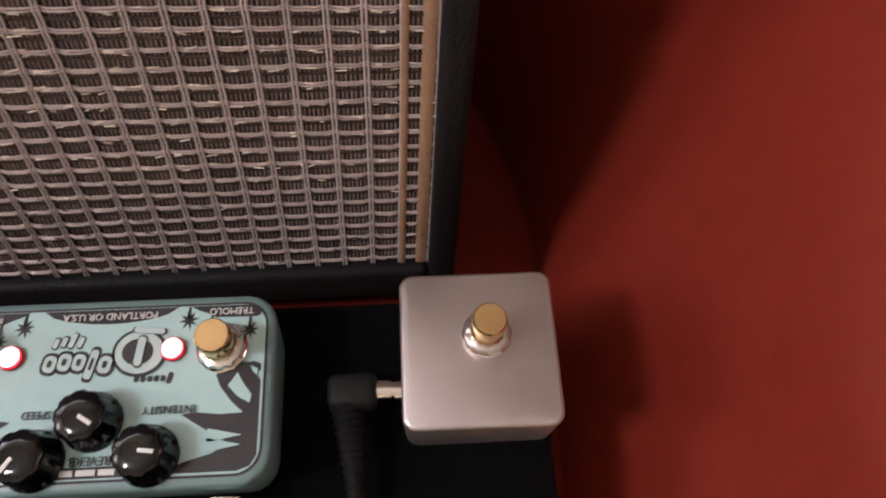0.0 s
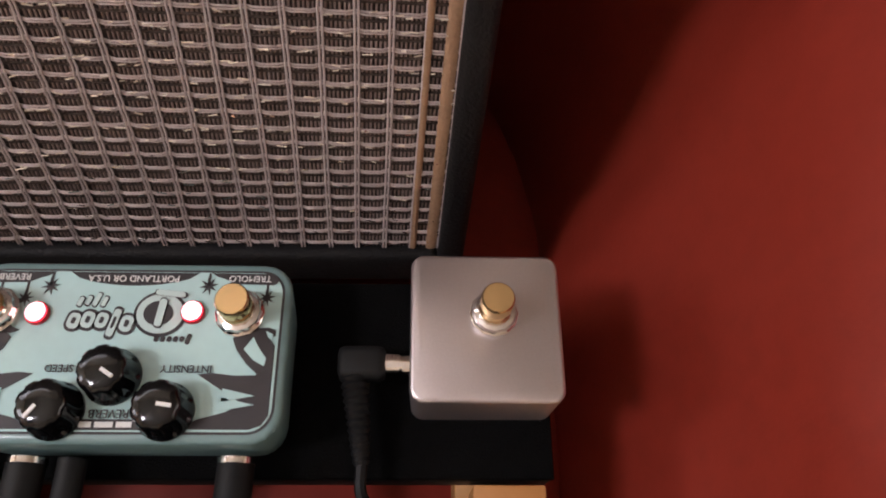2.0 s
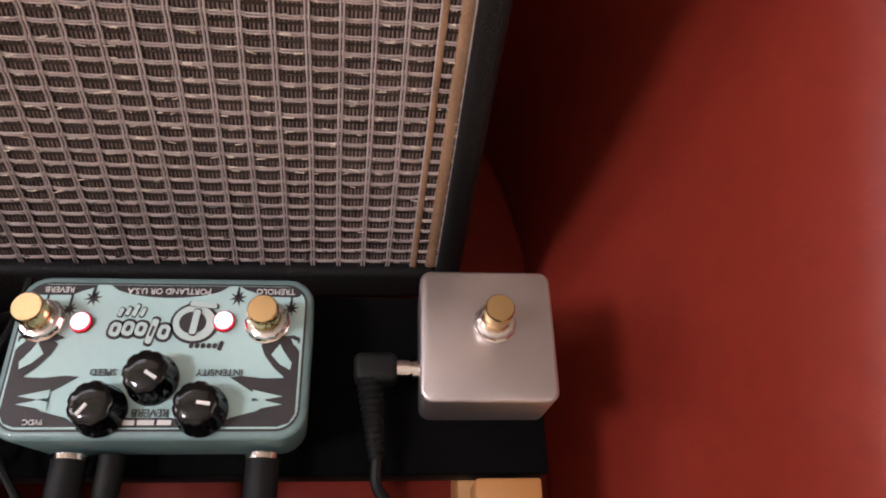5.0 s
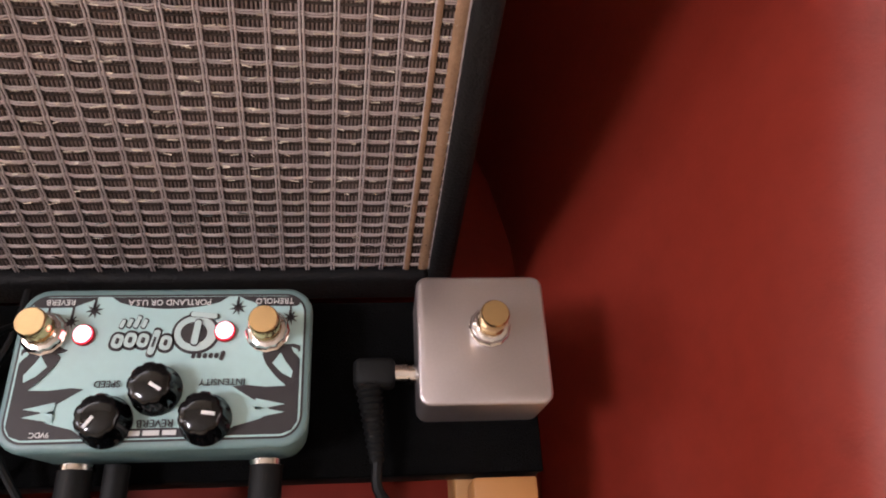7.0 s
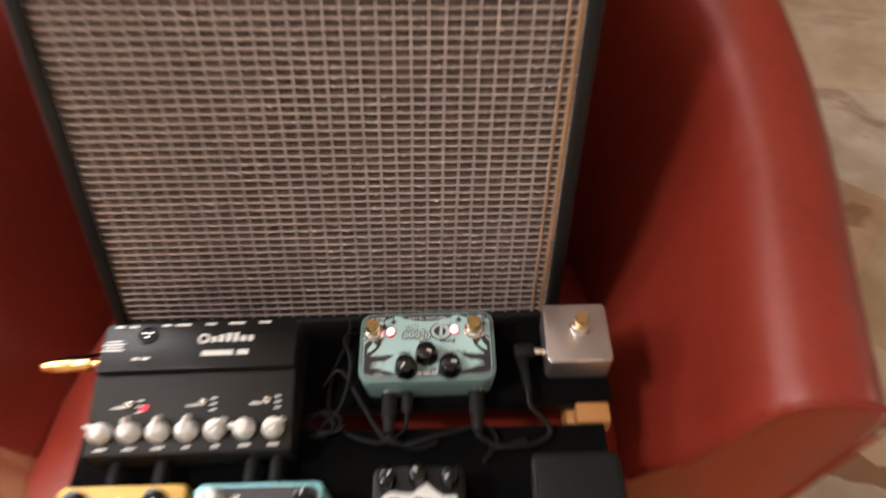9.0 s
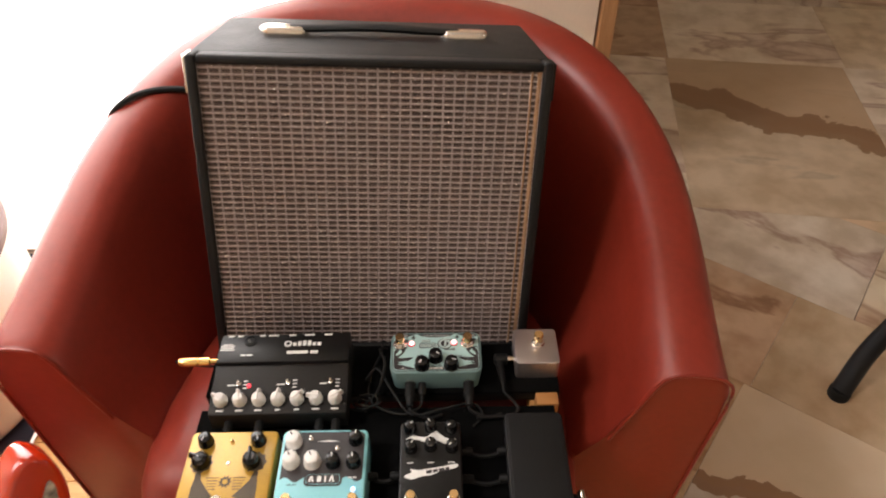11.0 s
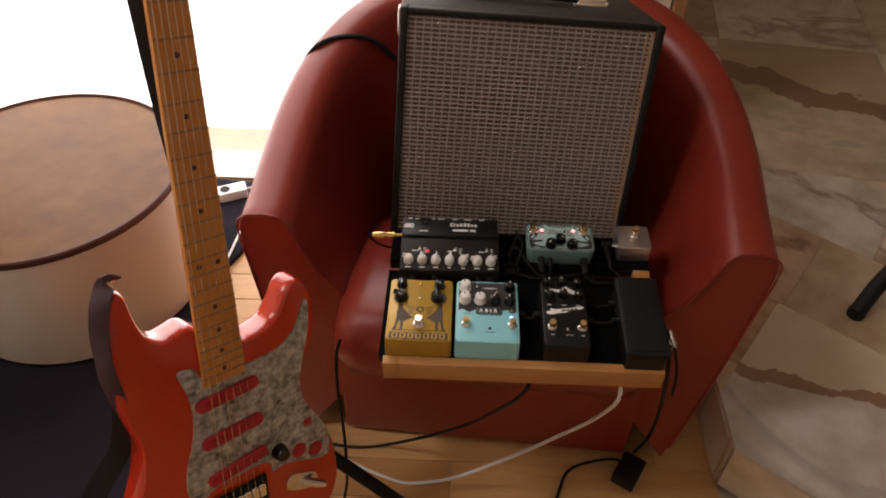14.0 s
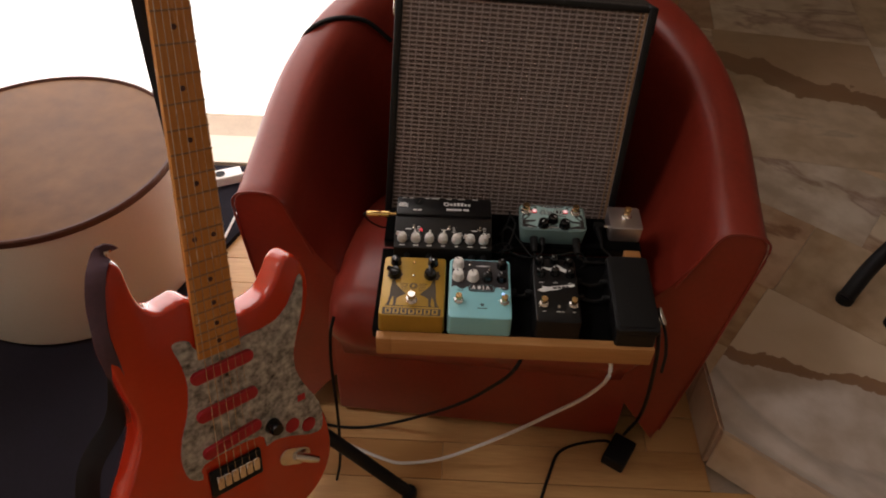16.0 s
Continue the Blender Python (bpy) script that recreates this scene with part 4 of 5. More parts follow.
def aqua_pedal():
    w, d, h = 0.0985, 0.1195, 0.0385
    p = thing("effect_pedal", pose(-0.2325, -0.1645, BT) @ Matrix.Diagonal((1.02, 1.075, 1.0, 1.0)), "aqua blue double pedal with a dark upper panel", "effect pedal", "pedals on the board")
    part("case", round_box(w, d, h, 0.006, 0.002, taper=0.975), M["aqua"], p)
    t = h
    n = 24
    edge = [(-0.0445 + 0.089 * i / n, -0.0005 + 0.003 * math.sin(i * 1.05) - (0.005 if 8 < i < 16 else 0)) for i in range(n + 1)]
    art(p, edge + [(0.0445, 0.052), (0.041, 0.0555), (-0.041, 0.0555), (-0.0445, 0.052)], pose(0, 0, t), "ink", "upper_panel")
    art(p, rounded(0.041, 0.0150, 0.005), pose(0.0025, -0.0005, t + 0.0003), "ink", "name_plate")
    art(p, rounded(0.037, 0.0112, 0.004), pose(0.0025, -0.0005, t + 0.0006), "aqua", "name_plate")
    art(p, rounded(0.036, 0.0102, 0.0035), pose(0.0025, -0.0005, t + 0.0009), "ink", "name_plate")
    for i, sh in enumerate(([(-0.003, -0.0032), (-0.0012, -0.0032), (0, 0.0008), (0.0012, -0.0032), (0.003, -0.0032), (0.001, 0.0034), (-0.001, 0.0034)], rounded(0.0046, 0.0066, 0.0018), rounded(0.0020, 0.0066, 0.0004), [(-0.003, -0.0032), (-0.0012, -0.0032), (0, 0.0008), (0.0012, -0.0032), (0.003, -0.0032), (0.001, 0.0034), (-0.001, 0.0034)])):
        art(p, sh, pose(-0.0100 + (0, 0.0085, 0.0150, 0.0220)[i], -0.0005, t + 0.0012), "white_print", "emblem_shape")
    art(p, [(0, -0.0012), (0.013, 0), (0, 0.0012), (-0.013, 0)], pose(0.004, 0.044, t + 0.0003), "white_print", "emblem_shape")
    art(p, star(6, 0.0035, 0.0020), pose(0.0035, -0.0330, t), "ink", "emblem_shape")
    bars([0.006, 0.008], 0.0012, 0.001, p, pose(0.0035, -0.0395, t), M["ink"])
    bars([0.005, 0.004], 0.0010, 0.001, p, pose(-0.031, -0.006, t), M["ink"])
    bars([0.004, 0.004], 0.0010, 0.001, p, pose(0.034, 0.001, t + 0.0004), M["white_print"])
    for x, y in ((-0.0345, 0.0435), (-0.0345, 0.0195), (-0.0110, 0.0190)):
        knob(p, x, y, h, 0.0095, 0.014, 20 + 300 * y, "white_knob", "black_matte")
    for x, y in ((0.0345, 0.0450), (0.0340, 0.0180), (0.0115, 0.0185)):
        knob(p, x, y, h, 0.0085, 0.013, 30 - 900 * y)
    for x, y, hh in ((-0.0155, 0.046, 0.008), (0.015, 0.034, 0.006)):
        part("toggle", lathe([(0.0022, 0), (0.0022, 0.002), (0.0011, 0.0022), (0.0014, hh)], 12), M["chrome"], p, m=pose(x, y, h))
    footswitch(p, -0.0325, -0.0265, h, 0.0050, 0.014)
    footswitch(p, 0.0370, -0.0265, h, 0.0050, 0.014)
    led(p, 0.0360, -0.0125, h, 0.0024, "blue_led")


def black_pedal():
    w, d, h = 0.0685, 0.1260, 0.038
    p = thing("effect_pedal", pose(-0.1115, -0.1600, BT) @ Matrix.Diagonal((1.05, 1.10, 1.0, 1.0)), "black overdrive pedal with white smear print", "effect pedal", "pedals on the board")
    part("case", round_box(w, d, h, 0.006, 0.002, taper=0.975), M["black_enamel"], p)
    t = h
    art(p, closed([(-0.027, 0.0165), (-0.020, 0.022), (-0.005, 0.0205), (0.004, 0.028), (0.010, 0.024), (0.018, 0.0185), (0.027, 0.0185), (0.027, 0.0125), (0.016, 0.0120), (0.006, 0.0165), (-0.004, 0.0145), (-0.016, 0.0175)], 4)[::-1], pose(0, 0.022, t), "white_print", "print")
    art(p, closed([(-0.028, -0.0045), (-0.020, 0.000), (-0.022, 0.0035), (-0.012, 0.002), (-0.004, 0.0035), (0.010, 0.0055), (0.024, 0.0085), (0.029, 0.0080), (0.026, 0.0040), (0.012, 0.0015), (0.002, -0.0030), (-0.010, -0.0050), (-0.020, -0.0080)], 4)[::-1], pose(0, 0.002, t), "white_print", "print")
    bars([0.006, 0.005, 0.006, 0.004], 0.0034, 0.0012, p, pose(0.0075, 0.0035, t + 0.0003, 0, 0, 9), M["ink"])
    for x in (-0.022, 0.0, 0.022):
        bars([0.007], 0.0010, 0.001, p, pose(x, 0.0125, t), M["white_print"])
    for x, y in ((-0.0225, 0.0560), (0.0, 0.0580), (0.0225, 0.0560), (-0.0215, 0.0330), (0.0, 0.0350), (0.0230, 0.0330)):
        knob(p, x, y - 0.004, h, 0.0072, 0.012, 40 + 4000 * x)
    footswitch(p, -0.0205, -0.0290, h, 0.0050, 0.014)
    footswitch(p, 0.0235, -0.0290, h, 0.0050, 0.014)
    led(p, 0.0015, -0.0340, h, 0.0026, "chrome")
    bars([0.005], 0.0010, 0.001, p, pose(-0.0205, -0.0425, t), M["white_print"])
    bars([0.006, 0.004], 0.0010, 0.001, p, pose(0.003, -0.0425, t), M["white_print"])
    bars([0.005], 0.0010, 0.001, p, pose(0.0235, -0.0425, t), M["white_print"])


def volume_pedal():
    p = thing("volume_pedal", pose(0.0080, -0.1640, BT, 0, 0, 0), "small black volume pedal with a rubber-topped treadle", "volume pedal", "pedals on the board")
    part("base", round_box(0.062, 0.150, 0.026, 0.005, 0.002, taper=0.98), M["black_enamel"], p)
    tr = part("treadle", round_box(0.068, 0.152, 0.010, 0.007, 0.003), M["black_matte"], p, m=pose(0, 0.001, 0.0335, 3.0, 0, 0))
    part("rubber_pad", round_box(0.060, 0.140, 0.0016, 0.006, 0.0006), M["rubber"], tr, m=pose(0, 0, 0.010))
    part("hinge_pin", lathe([(0.004, -0.034), (0.004, 0.034)], 14, m=pose(0, 0, 0, 0, 90, 0)), M["chrome"], p, m=pose(0, 0, 0.029))
    part("side_socket", lathe([(0.006, 0), (0.006, 0.006), (0.0045, 0.006), (0.0045, 0.012)], 18, m=pose(0, 0, 0, 0, 90, 0)), M["chrome"], p, m=pose(0.031, -0.030, 0.014))


def amp_head():
    p = thing("amplifier_head", pose(-0.2955, -0.0235, BT, 0, 0, 0.6), "compact black guitar amplifier with seven white knobs", "amplifier")
    w = 0.165
    part("rear_case", box(w, 0.046, 0.052, (0, 0.0355, 0), 0.003, 2), M["black_enamel"], p)
    prof = [(-0.053, 0.006), (-0.053, 0.035), (0.0085, 0.047), (0.0125, 0.047), (0.0125, 0.0)]
    bm = bmesh.new()
    a, b = ([bm.verts.new((s * w / 2, y, z)) for y, z in prof] for s in (-1, 1))
    for i in range(len(prof)):
        k = (i + 1) % len(prof)
        bm.faces.new((a[i], a[k], b[k], b[i]))
    bm.faces.new(a)
    bm.faces.new(b[::-1])
    bmesh.ops.bevel(bm, geom=list(bm.edges), offset=0.0015, segments=2, affect="EDGES", profile=0.5)
    part("front_case", bm, M["grey_panel"], p, "dark grey sloped control panel")
    slope = math.degrees(math.atan2(0.012, 0.0615))

    def on_panel(x, y, lift=0.0):
        return pose(x, y, 0.035 + (y + 0.053) * 0.012 / 0.0615 + lift, slope, 0, 0)

    for i, tn in enumerate((60, 10, -5, -8, -50, 80, -60)):
        k = pointer_knob(p, 0, 0, 0, 0.0082, 0.0145, 0)
        k.matrix_basis = on_panel(-0.0685 + 0.02285 * i, -0.0360, 0.0004) @ pose(0, 0, 0, 0, 0, tn)
        bars([0.009 if i not in (3, 4) else 0.006], 0.0022, 0.001, p, on_panel(-0.0685 + 0.02285 * i, -0.0480, 0.0004), M["white_print"])
    for x in (-0.050, 0.010, 0.062):
        part("toggle", lathe([(0.0026, 0), (0.0026, 0.0016), (0.0012, 0.002), (0.0016, 0.008)], 12), M["chrome"], p, m=on_panel(x, -0.014, 0.0004))
        bars([0.010], 0.0016, 0.001, p, on_panel(x - 0.009, -0.0155, 0.0004), M["white_print"])
        for dy in (-0.0195, -0.0150, -0.0105):
            bars([0.005], 0.0014, 0.001, p, on_panel(x + 0.008, dy, 0.0004), M["white_print"])
    l = part("led", lathe([(0.0024, 0), (0.0022, 0.0016), (0.001, 0.0024)], 16), M["red_led"], p, "lit red led", m=on_panel(-0.0375, -0.0165, 0.0004))
    z = 0.0521
    part("socket", lathe([(0.0085, 0), (0.0085, 0.001), (0.0070, 0.0012), (0.0068, -0.002)], 24), M["black_matte"], p, "black three-pin socket", m=pose(-0.044, 0.0460, z))
    for dx, dy in ((-0.003, 0.001), (0.003, 0.001), (0, -0.003)):
        part("pin", lathe([(0.0009, 0), (0.0009, 0.0016)], 8), M["chrome"], p, m=pose(-0.044 + dx, 0.0460 + dy, z))
    # maker's name as plain shapes
    art(p, rounded(0.0098, 0.0095, 0.0045), pose(0.004, 0.0405, z), "white_print", "emblem_shape")
    art(p, rounded(0.0050, 0.0050, 0.0024), pose(0.004, 0.0405, z + 0.0003), "black_enamel", "emblem_shape")
    for i in range(6):
        hh = (0.0055, 0.0072, 0.0085, 0.0085, 0.0055, 0.0055)[i]
        art(p, rounded(0.0046, hh, 0.001), pose(0.0125 + 0.0062 * i, 0.0395 + (hh - 0.0055) / 2, z), "white_print", "emblem_shape")
    bars([0.0265, 0.0095], 0.0048, 0.0030, p, pose(0.0235, 0.0265, z), M["white_print"], "emblem_bar")
    for x, wd in ((-0.070, 0.007), (-0.058, 0.007), (-0.030, 0.007), (-0.016, 0.013), (0.008, 0.009), (0.030, 0.013), (0.054, 0.010)):
        bars([wd], 0.0024, 0.001, p, pose(x, 0.0545, z), M["white_print"])
    for i in range(4):
        bars([(0.013, 0.018, 0.015, 0.018)[i]], 0.0016, 0.001, p, pose(-0.0715, 0.0405 - 0.0028 * i, z), M["white_print"])
    bars([0.006, 0.007], 0.0022, 0.0015, p, pose(-0.046, 0.0235, z), M["white_print"])
    for x in (-0.07, 0.07):
        for y in (-0.045, 0.045):
            part("foot", lathe([(0.005, 0), (0.005, 0.006)], 12), M["rubber"], p, m=pose(x, y, 0))


tremolo_pedal()
silver_box()
mustard_pedal()
aqua_pedal()
black_pedal()
volume_pedal()
amp_head()


# ---- cables ----
def plug(parent, m, material="black_matte", name="plug", long=0.030, r=0.0062):
    """A jack plug that points along -x from its sleeve's end."""
    pl = part(name, lathe([(r * 0.85, 0), (r, 0.002), (r, long * 0.7), (r * 0.75, long)], 18, m=pose(0, 0, 0, 0, 90, 0)), M[material], parent, m=m)
    part("tip", lathe([(0.003, -0.010), (0.003, 0.001)], 12, m=pose(0, 0, 0, 0, 90, 0)), M["gold" if material == "gold" else "chrome"], pl)
    return pl


def cord(name, label, points, r, material, category="cable", group="cables"):
    e = thing(name, pose(0, 0, 0), label, category, group)
    part("cord", tube(points, r, 8, 8), M[material], e)
    return e


def ribbed(parent, a, b, r0, r1, n=10):
    a, b = Vector(a), Vector(b)
    prof = []
    for i in range(n * 2 + 1):
        k = i / (n * 2)
        prof.append(((r0 + (r1 - r0) * k) * (1.0 if i % 2 else 0.82), (b - a).length * k))
    m = (b - a).to_track_quat("Z", "Y").to_matrix().to_4x4()
    return part("strain_relief", lathe(prof, 14), M["rubber"], parent, m=Matrix.Translation(a) @ m)


zt = BT + 0.012
c = cord("signal_cable", "black cable with an angled plug in the aluminium box", [(-0.0195, -0.022, zt + 0.003), (-0.0185, -0.034, zt), (-0.006, -0.046, BT + 0.006), (-0.004, -0.056, BT + 0.004), (-0.02, -0.064, BT + 0.004), (-0.055, -0.068, BT + 0.008)], 0.0022, "rubber")
part("angled_plug", box(0.018, 0.0125, 0.012, (-0.0205, 0.0140, zt), 0.003, 3), M["rubber"], c)
part("ferrule", lathe([(0.0042, 0), (0.0042, 0.006), (0.0034, 0.006), (0.0034, 0.010)], 16, m=pose(0, 0, 0, 0, 90, 0)), M["chrome"], c, m=pose(-0.0125, 0.0140, zt + 0.006))
ribbed(c, (-0.0230, 0.010, zt + 0.006), (-0.0195, -0.0225, zt + 0.003), 0.0062, 0.0032, 12)

for x in (-0.1375, -0.0640):
    c = cord("patch_cable", "black patch cable with a chrome-banded plug", [(x, -0.050, BT + 0.014), (x + 0.002, -0.060, BT + 0.012), (x + 0.022, -0.066, BT + 0.006), (x + 0.04, -0.060, BT + 0.004)], 0.0024, "rubber")
    part("plug", lathe([(0.0066, 0), (0.0066, 0.020), (0.0050, 0.022), (0.0045, 0.034)], 18, m=pose(0, 0, 0, 90, 0, 0)), M["rubber"], c, m=pose(x, -0.0225, BT + 0.016))
    part("band", lathe([(0.0070, 0), (0.0070, 0.0022)], 18, m=pose(0, 0, 0, 90, 0, 0)), M["chrome"], c, "chrome band", m=pose(x, -0.0205, BT + 0.016))
c = cord("power_cable", "thin black power lead with a barrel plug", [(-0.1225, -0.036, BT + 0.014), (-0.126, -0.052, BT + 0.010), (-0.150, -0.060, BT + 0.006), (-0.186, -0.040, BT + 0.005), (-0.190, 0.000, BT + 0.005), (-0.178, 0.035, BT + 0.006), (-0.176, 0.06, BT + 0.004)], 0.0018, "rubber")
part("plug", lathe([(0.0050, 0), (0.0050, 0.014), (0.0034, 0.018)], 16, m=pose(0, 0, 0, 90, 0, 0)), M["rubber"], c, m=pose(-0.1225, -0.0205, BT + 0.014))

cord("patch_cable", "thin black cable looping over the board", [(-0.170, 0.045, BT + 0.006), (-0.178, 0.030, BT + 0.022), (-0.170, 0.000, BT + 0.028), (-0.180, -0.030, BT + 0.010), (-0.195, -0.045, BT + 0.006), (-0.192, -0.056, BT + 0.005)], 0.0017, "rubber")
cord("patch_cable", "thin black cable looping over the board", [(-0.196, -0.010, BT + 0.010), (-0.180, 0.000, BT + 0.020), (-0.160, -0.030, BT + 0.012), (-0.135, -0.062, BT + 0.008), (-0.095, -0.058, BT + 0.014), (-0.060, -0.050, BT + 0.012), (-0.048, -0.062, BT + 0.005), (-0.060, -0.078, BT + 0.004)], 0.0017, "rubber")
cord("patch_cable", "coiled thin black cable on the board", [(-0.205 + 0.02 * (k / 24) + 0.014 * math.cos(k * 0.8), -0.045 + 0.010 * math.sin(k * 0.8), BT + 0.004 + 0.0006 * k) for k in range(24)], 0.0012, "rubber")
for x in (-0.355, -0.318, -0.246, -0.226):
    c = cord("patch_cable", "black plug between amplifier and pedal", [(x, -0.076, BT + 0.016), (x + 0.001, -0.086, BT + 0.018), (x + 0.003, -0.098, BT + 0.020)], 0.0028, "rubber")
    part("plug", lathe([(0.0055, 0), (0.0055, 0.016), (0.0042, 0.022)], 16, m=pose(0, 0, 0, 90, 0, 0)), M["rubber"], c, m=pose(x, -0.0745, BT + 0.018))
for x0, x1, y in ((-0.184, -0.146, -0.150), (-0.075, -0.022, -0.155), (-0.075, -0.022, -0.120)):
    c = cord("patch_cable", "short black patch cable between two pedals", [(x0, y, BT + 0.017), ((x0 + x1) / 2, y - 0.004, BT + 0.012), (x1, y, BT + 0.017)], 0.0026, "rubber")
    for x, s in ((x0, 0), (x1, 180)):
        part("plug", lathe([(0.0050, 0), (0.0050, 0.009), (0.0036, 0.012)], 14, m=pose(0, 0, 0, 0, 90, 0)), M["rubber"], c, m=pose(x, y, BT + 0.017, 0, 0, s))

# gold plug and its lead at the amplifier's side
c = cord("speaker_cable", "black speaker lead with a gold plug in the amplifier", [(-0.430, 0.0035, 0.584), (-0.438, 0.014, 0.572), (-0.430, 0.045, 0.525), (-0.412, 0.072, 0.488), (-0.40, 0.09, 0.478)], 0.0018, "rubber")
part("gold_plug", lathe([(0.0030, 0), (0.0030, 0.012), (0.0056, 0.013), (0.0056, 0.026), (0.0048, 0.027), (0.0058, 0.030), (0.0058, 0.044), (0.0045, 0.052)], 20, m=pose(0, 0, 0, 0, -90, 0)), M["gold"], c, "gold-plated jack plug", m=pose(-0.3790, 0.0050, 0.584, 0, 0, 2))
# lead over the chair's back, from the cabinet
cord("speaker_cable", "black lead laid over the armchair's arm", [(-0.42, 0.40, 0.70), (-0.465, 0.395, 0.742), (-0.505, 0.386, 0.754), (-0.545, 0.374, 0.752), (-0.575, 0.362, 0.738), (-0.595, 0.356, 0.71), (-0.606, 0.352, 0.66), (-0.600, 0.36, 0.40), (-0.590, 0.38, 0.01)], 0.0050, "rubber")
# lead down between seat and arm
cord("signal_cable", "black lead between the seat and the arm", [(-0.478, -0.138, 0.468), (-0.484, -0.155, 0.44), (-0.487, -0.166, 0.36), (-0.487, -0.17, 0.20), (-0.492, -0.18, 0.06), (-0.50, -0.20, 0.006)], 0.0030, "rubber")
# leads from the board to the floor
cord("power_cable", "white mains lead from board to floor", [(-0.039, -0.140, 0.502), (-0.019, -0.241, 0.500), (-0.026, -0.210, 0.380), (-0.083, -0.187, 0.270), (-0.162, -0.171, 0.160), (-0.271, -0.161, 0.050), (-0.355, -0.154, 0.006), (-0.404, -0.147, 0.005), (-0.500, -0.108, 0.005), (-0.640, -0.030, 0.005)], 0.0036, "white_cable")
cord("signal_cable", "black lead from board to floor", [(-0.145, -0.140, 0.502), (-0.165, -0.243, 0.500), (-0.206, -0.174, 0.320), (-0.275, -0.125, 0.180), (-0.410, -0.070, 0.020), (-0.505, -0.072, 0.005), (-0.640, -0.050, 0.005)], 0.0032, "rubber")
c = cord("power_cable", "black mains lead with an adapter block on the floor", [(0.046, -0.176, 0.561), (0.052, -0.184, 0.560), (0.071, -0.192, 0.460), (0.127, -0.100, 0.160), (0.120, -0.074, 0.030)], 0.0036, "rubber")
part("adapter_block", box(0.050, 0.070, 0.032, (0, 0, 0), 0.004, 3), M["black_matte"], c, "black mains adapter", m=pose(0.105, -0.112, 0.001, 0, 0, -32))
cord("power_cable", "black mains lead on the floor", [(0.095, -0.115, 0.014), (0.082, -0.080, 0.010), (-0.012, -0.102, 0.005), (-0.048, -0.163, 0.005), (-0.090, -0.300, 0.005), (-0.120, -0.500, 0.005)], 0.0034, "rubber")
cord("power_cable", "white cord lying on the dark rug", [(-0.90, 0.66, 0.020), (-0.915, 0.48, 0.020), (-0.938, 0.30, 0.020), (-0.93, 0.20, 0.020), (-0.89, 0.10, 0.019), (-0.83, 0.05, 0.006), (-0.74, 0.00, 0.005)], 0.0036, "white_cable")
c = cord("speaker_plug_lead", "short lead with a chrome plug at the volume pedal", [(0.0565, -0.205, BT + 0.014), (0.058, -0.222, BT + 0.008), (0.062, -0.236, BT - 0.02), (0.064, -0.240, BT - 0.06)], 0.0026, "rubber")
part("plug", lathe([(0.0052, 0), (0.0060, 0.004), (0.0060, 0.026), (0.0040, 0.034)], 18, m=pose(0, 0, 0, 90, 0, 0)), M["chrome"], c, "chrome jack plug", m=pose(0.0565, -0.172, BT + 0.014))


# ---- electric guitar ----
GUITAR = Matrix(((0.8332, -0.0390, 0.8627, -0.6266), (0.8197, 0.4130, -0.7730, -0.1156), (-0.2717, 1.1260, 0.3133, 1.1076), (0, 0, 0, 1)))


def fret(n):
    return 0.648 * (1 - 2 ** (-n / 12))


def soft_plate(outline, thick, z, inset, drop):
    """A thick piece of the given outline with wide rounded edges."""
    n = len(outline)
    normals = []
    for i in range(n):
        a, b = Vector(outline[(i - 3) % n]), Vector(outline[(i + 3) % n])
        d = (b - a).normalized()
        normals.append(Vector((-d.y, d.x)))
    for _ in range(3):
        normals = [(normals[i - 1] + normals[i] + normals[(i + 1) % n]).normalized() for i in range(n)]
    area = sum(outline[i - 1][0] * outline[i][1] - outline[i][0] * outline[i - 1][1] for i in range(n))
    sign = 1 if area > 0 else -1
    bm = bmesh.new()
    loops = []
    steps = [math.pi / 2 * k / 6 for k in range(7)]
    for a in steps[::-1]:
        loops.append((inset * (1 - math.cos(a)), z + drop * (1 - math.sin(a))))
    for a in steps:
        loops.append((inset * (1 - math.cos(a)), z + thick - drop * (1 - math.sin(a))))
    rings = [[bm.verts.new((p[0] + sign * m.x * o, p[1] + sign * m.y * o, h)) for p, m in zip(outline, normals)] for o, h in loops]
    for p, q in zip(rings, rings[1:]):
        for i in range(n):
            bm.faces.new((p[i], p[(i + 1) % n], q[(i + 1) % n], q[i]))
    caps = [bm.faces.new(rings[-1]), bm.faces.new(rings[0][::-1])]
    bm.normal_update()
    bmesh.ops.triangulate(bm, faces=caps, ngon_method="EAR_CLIP")
    return bm


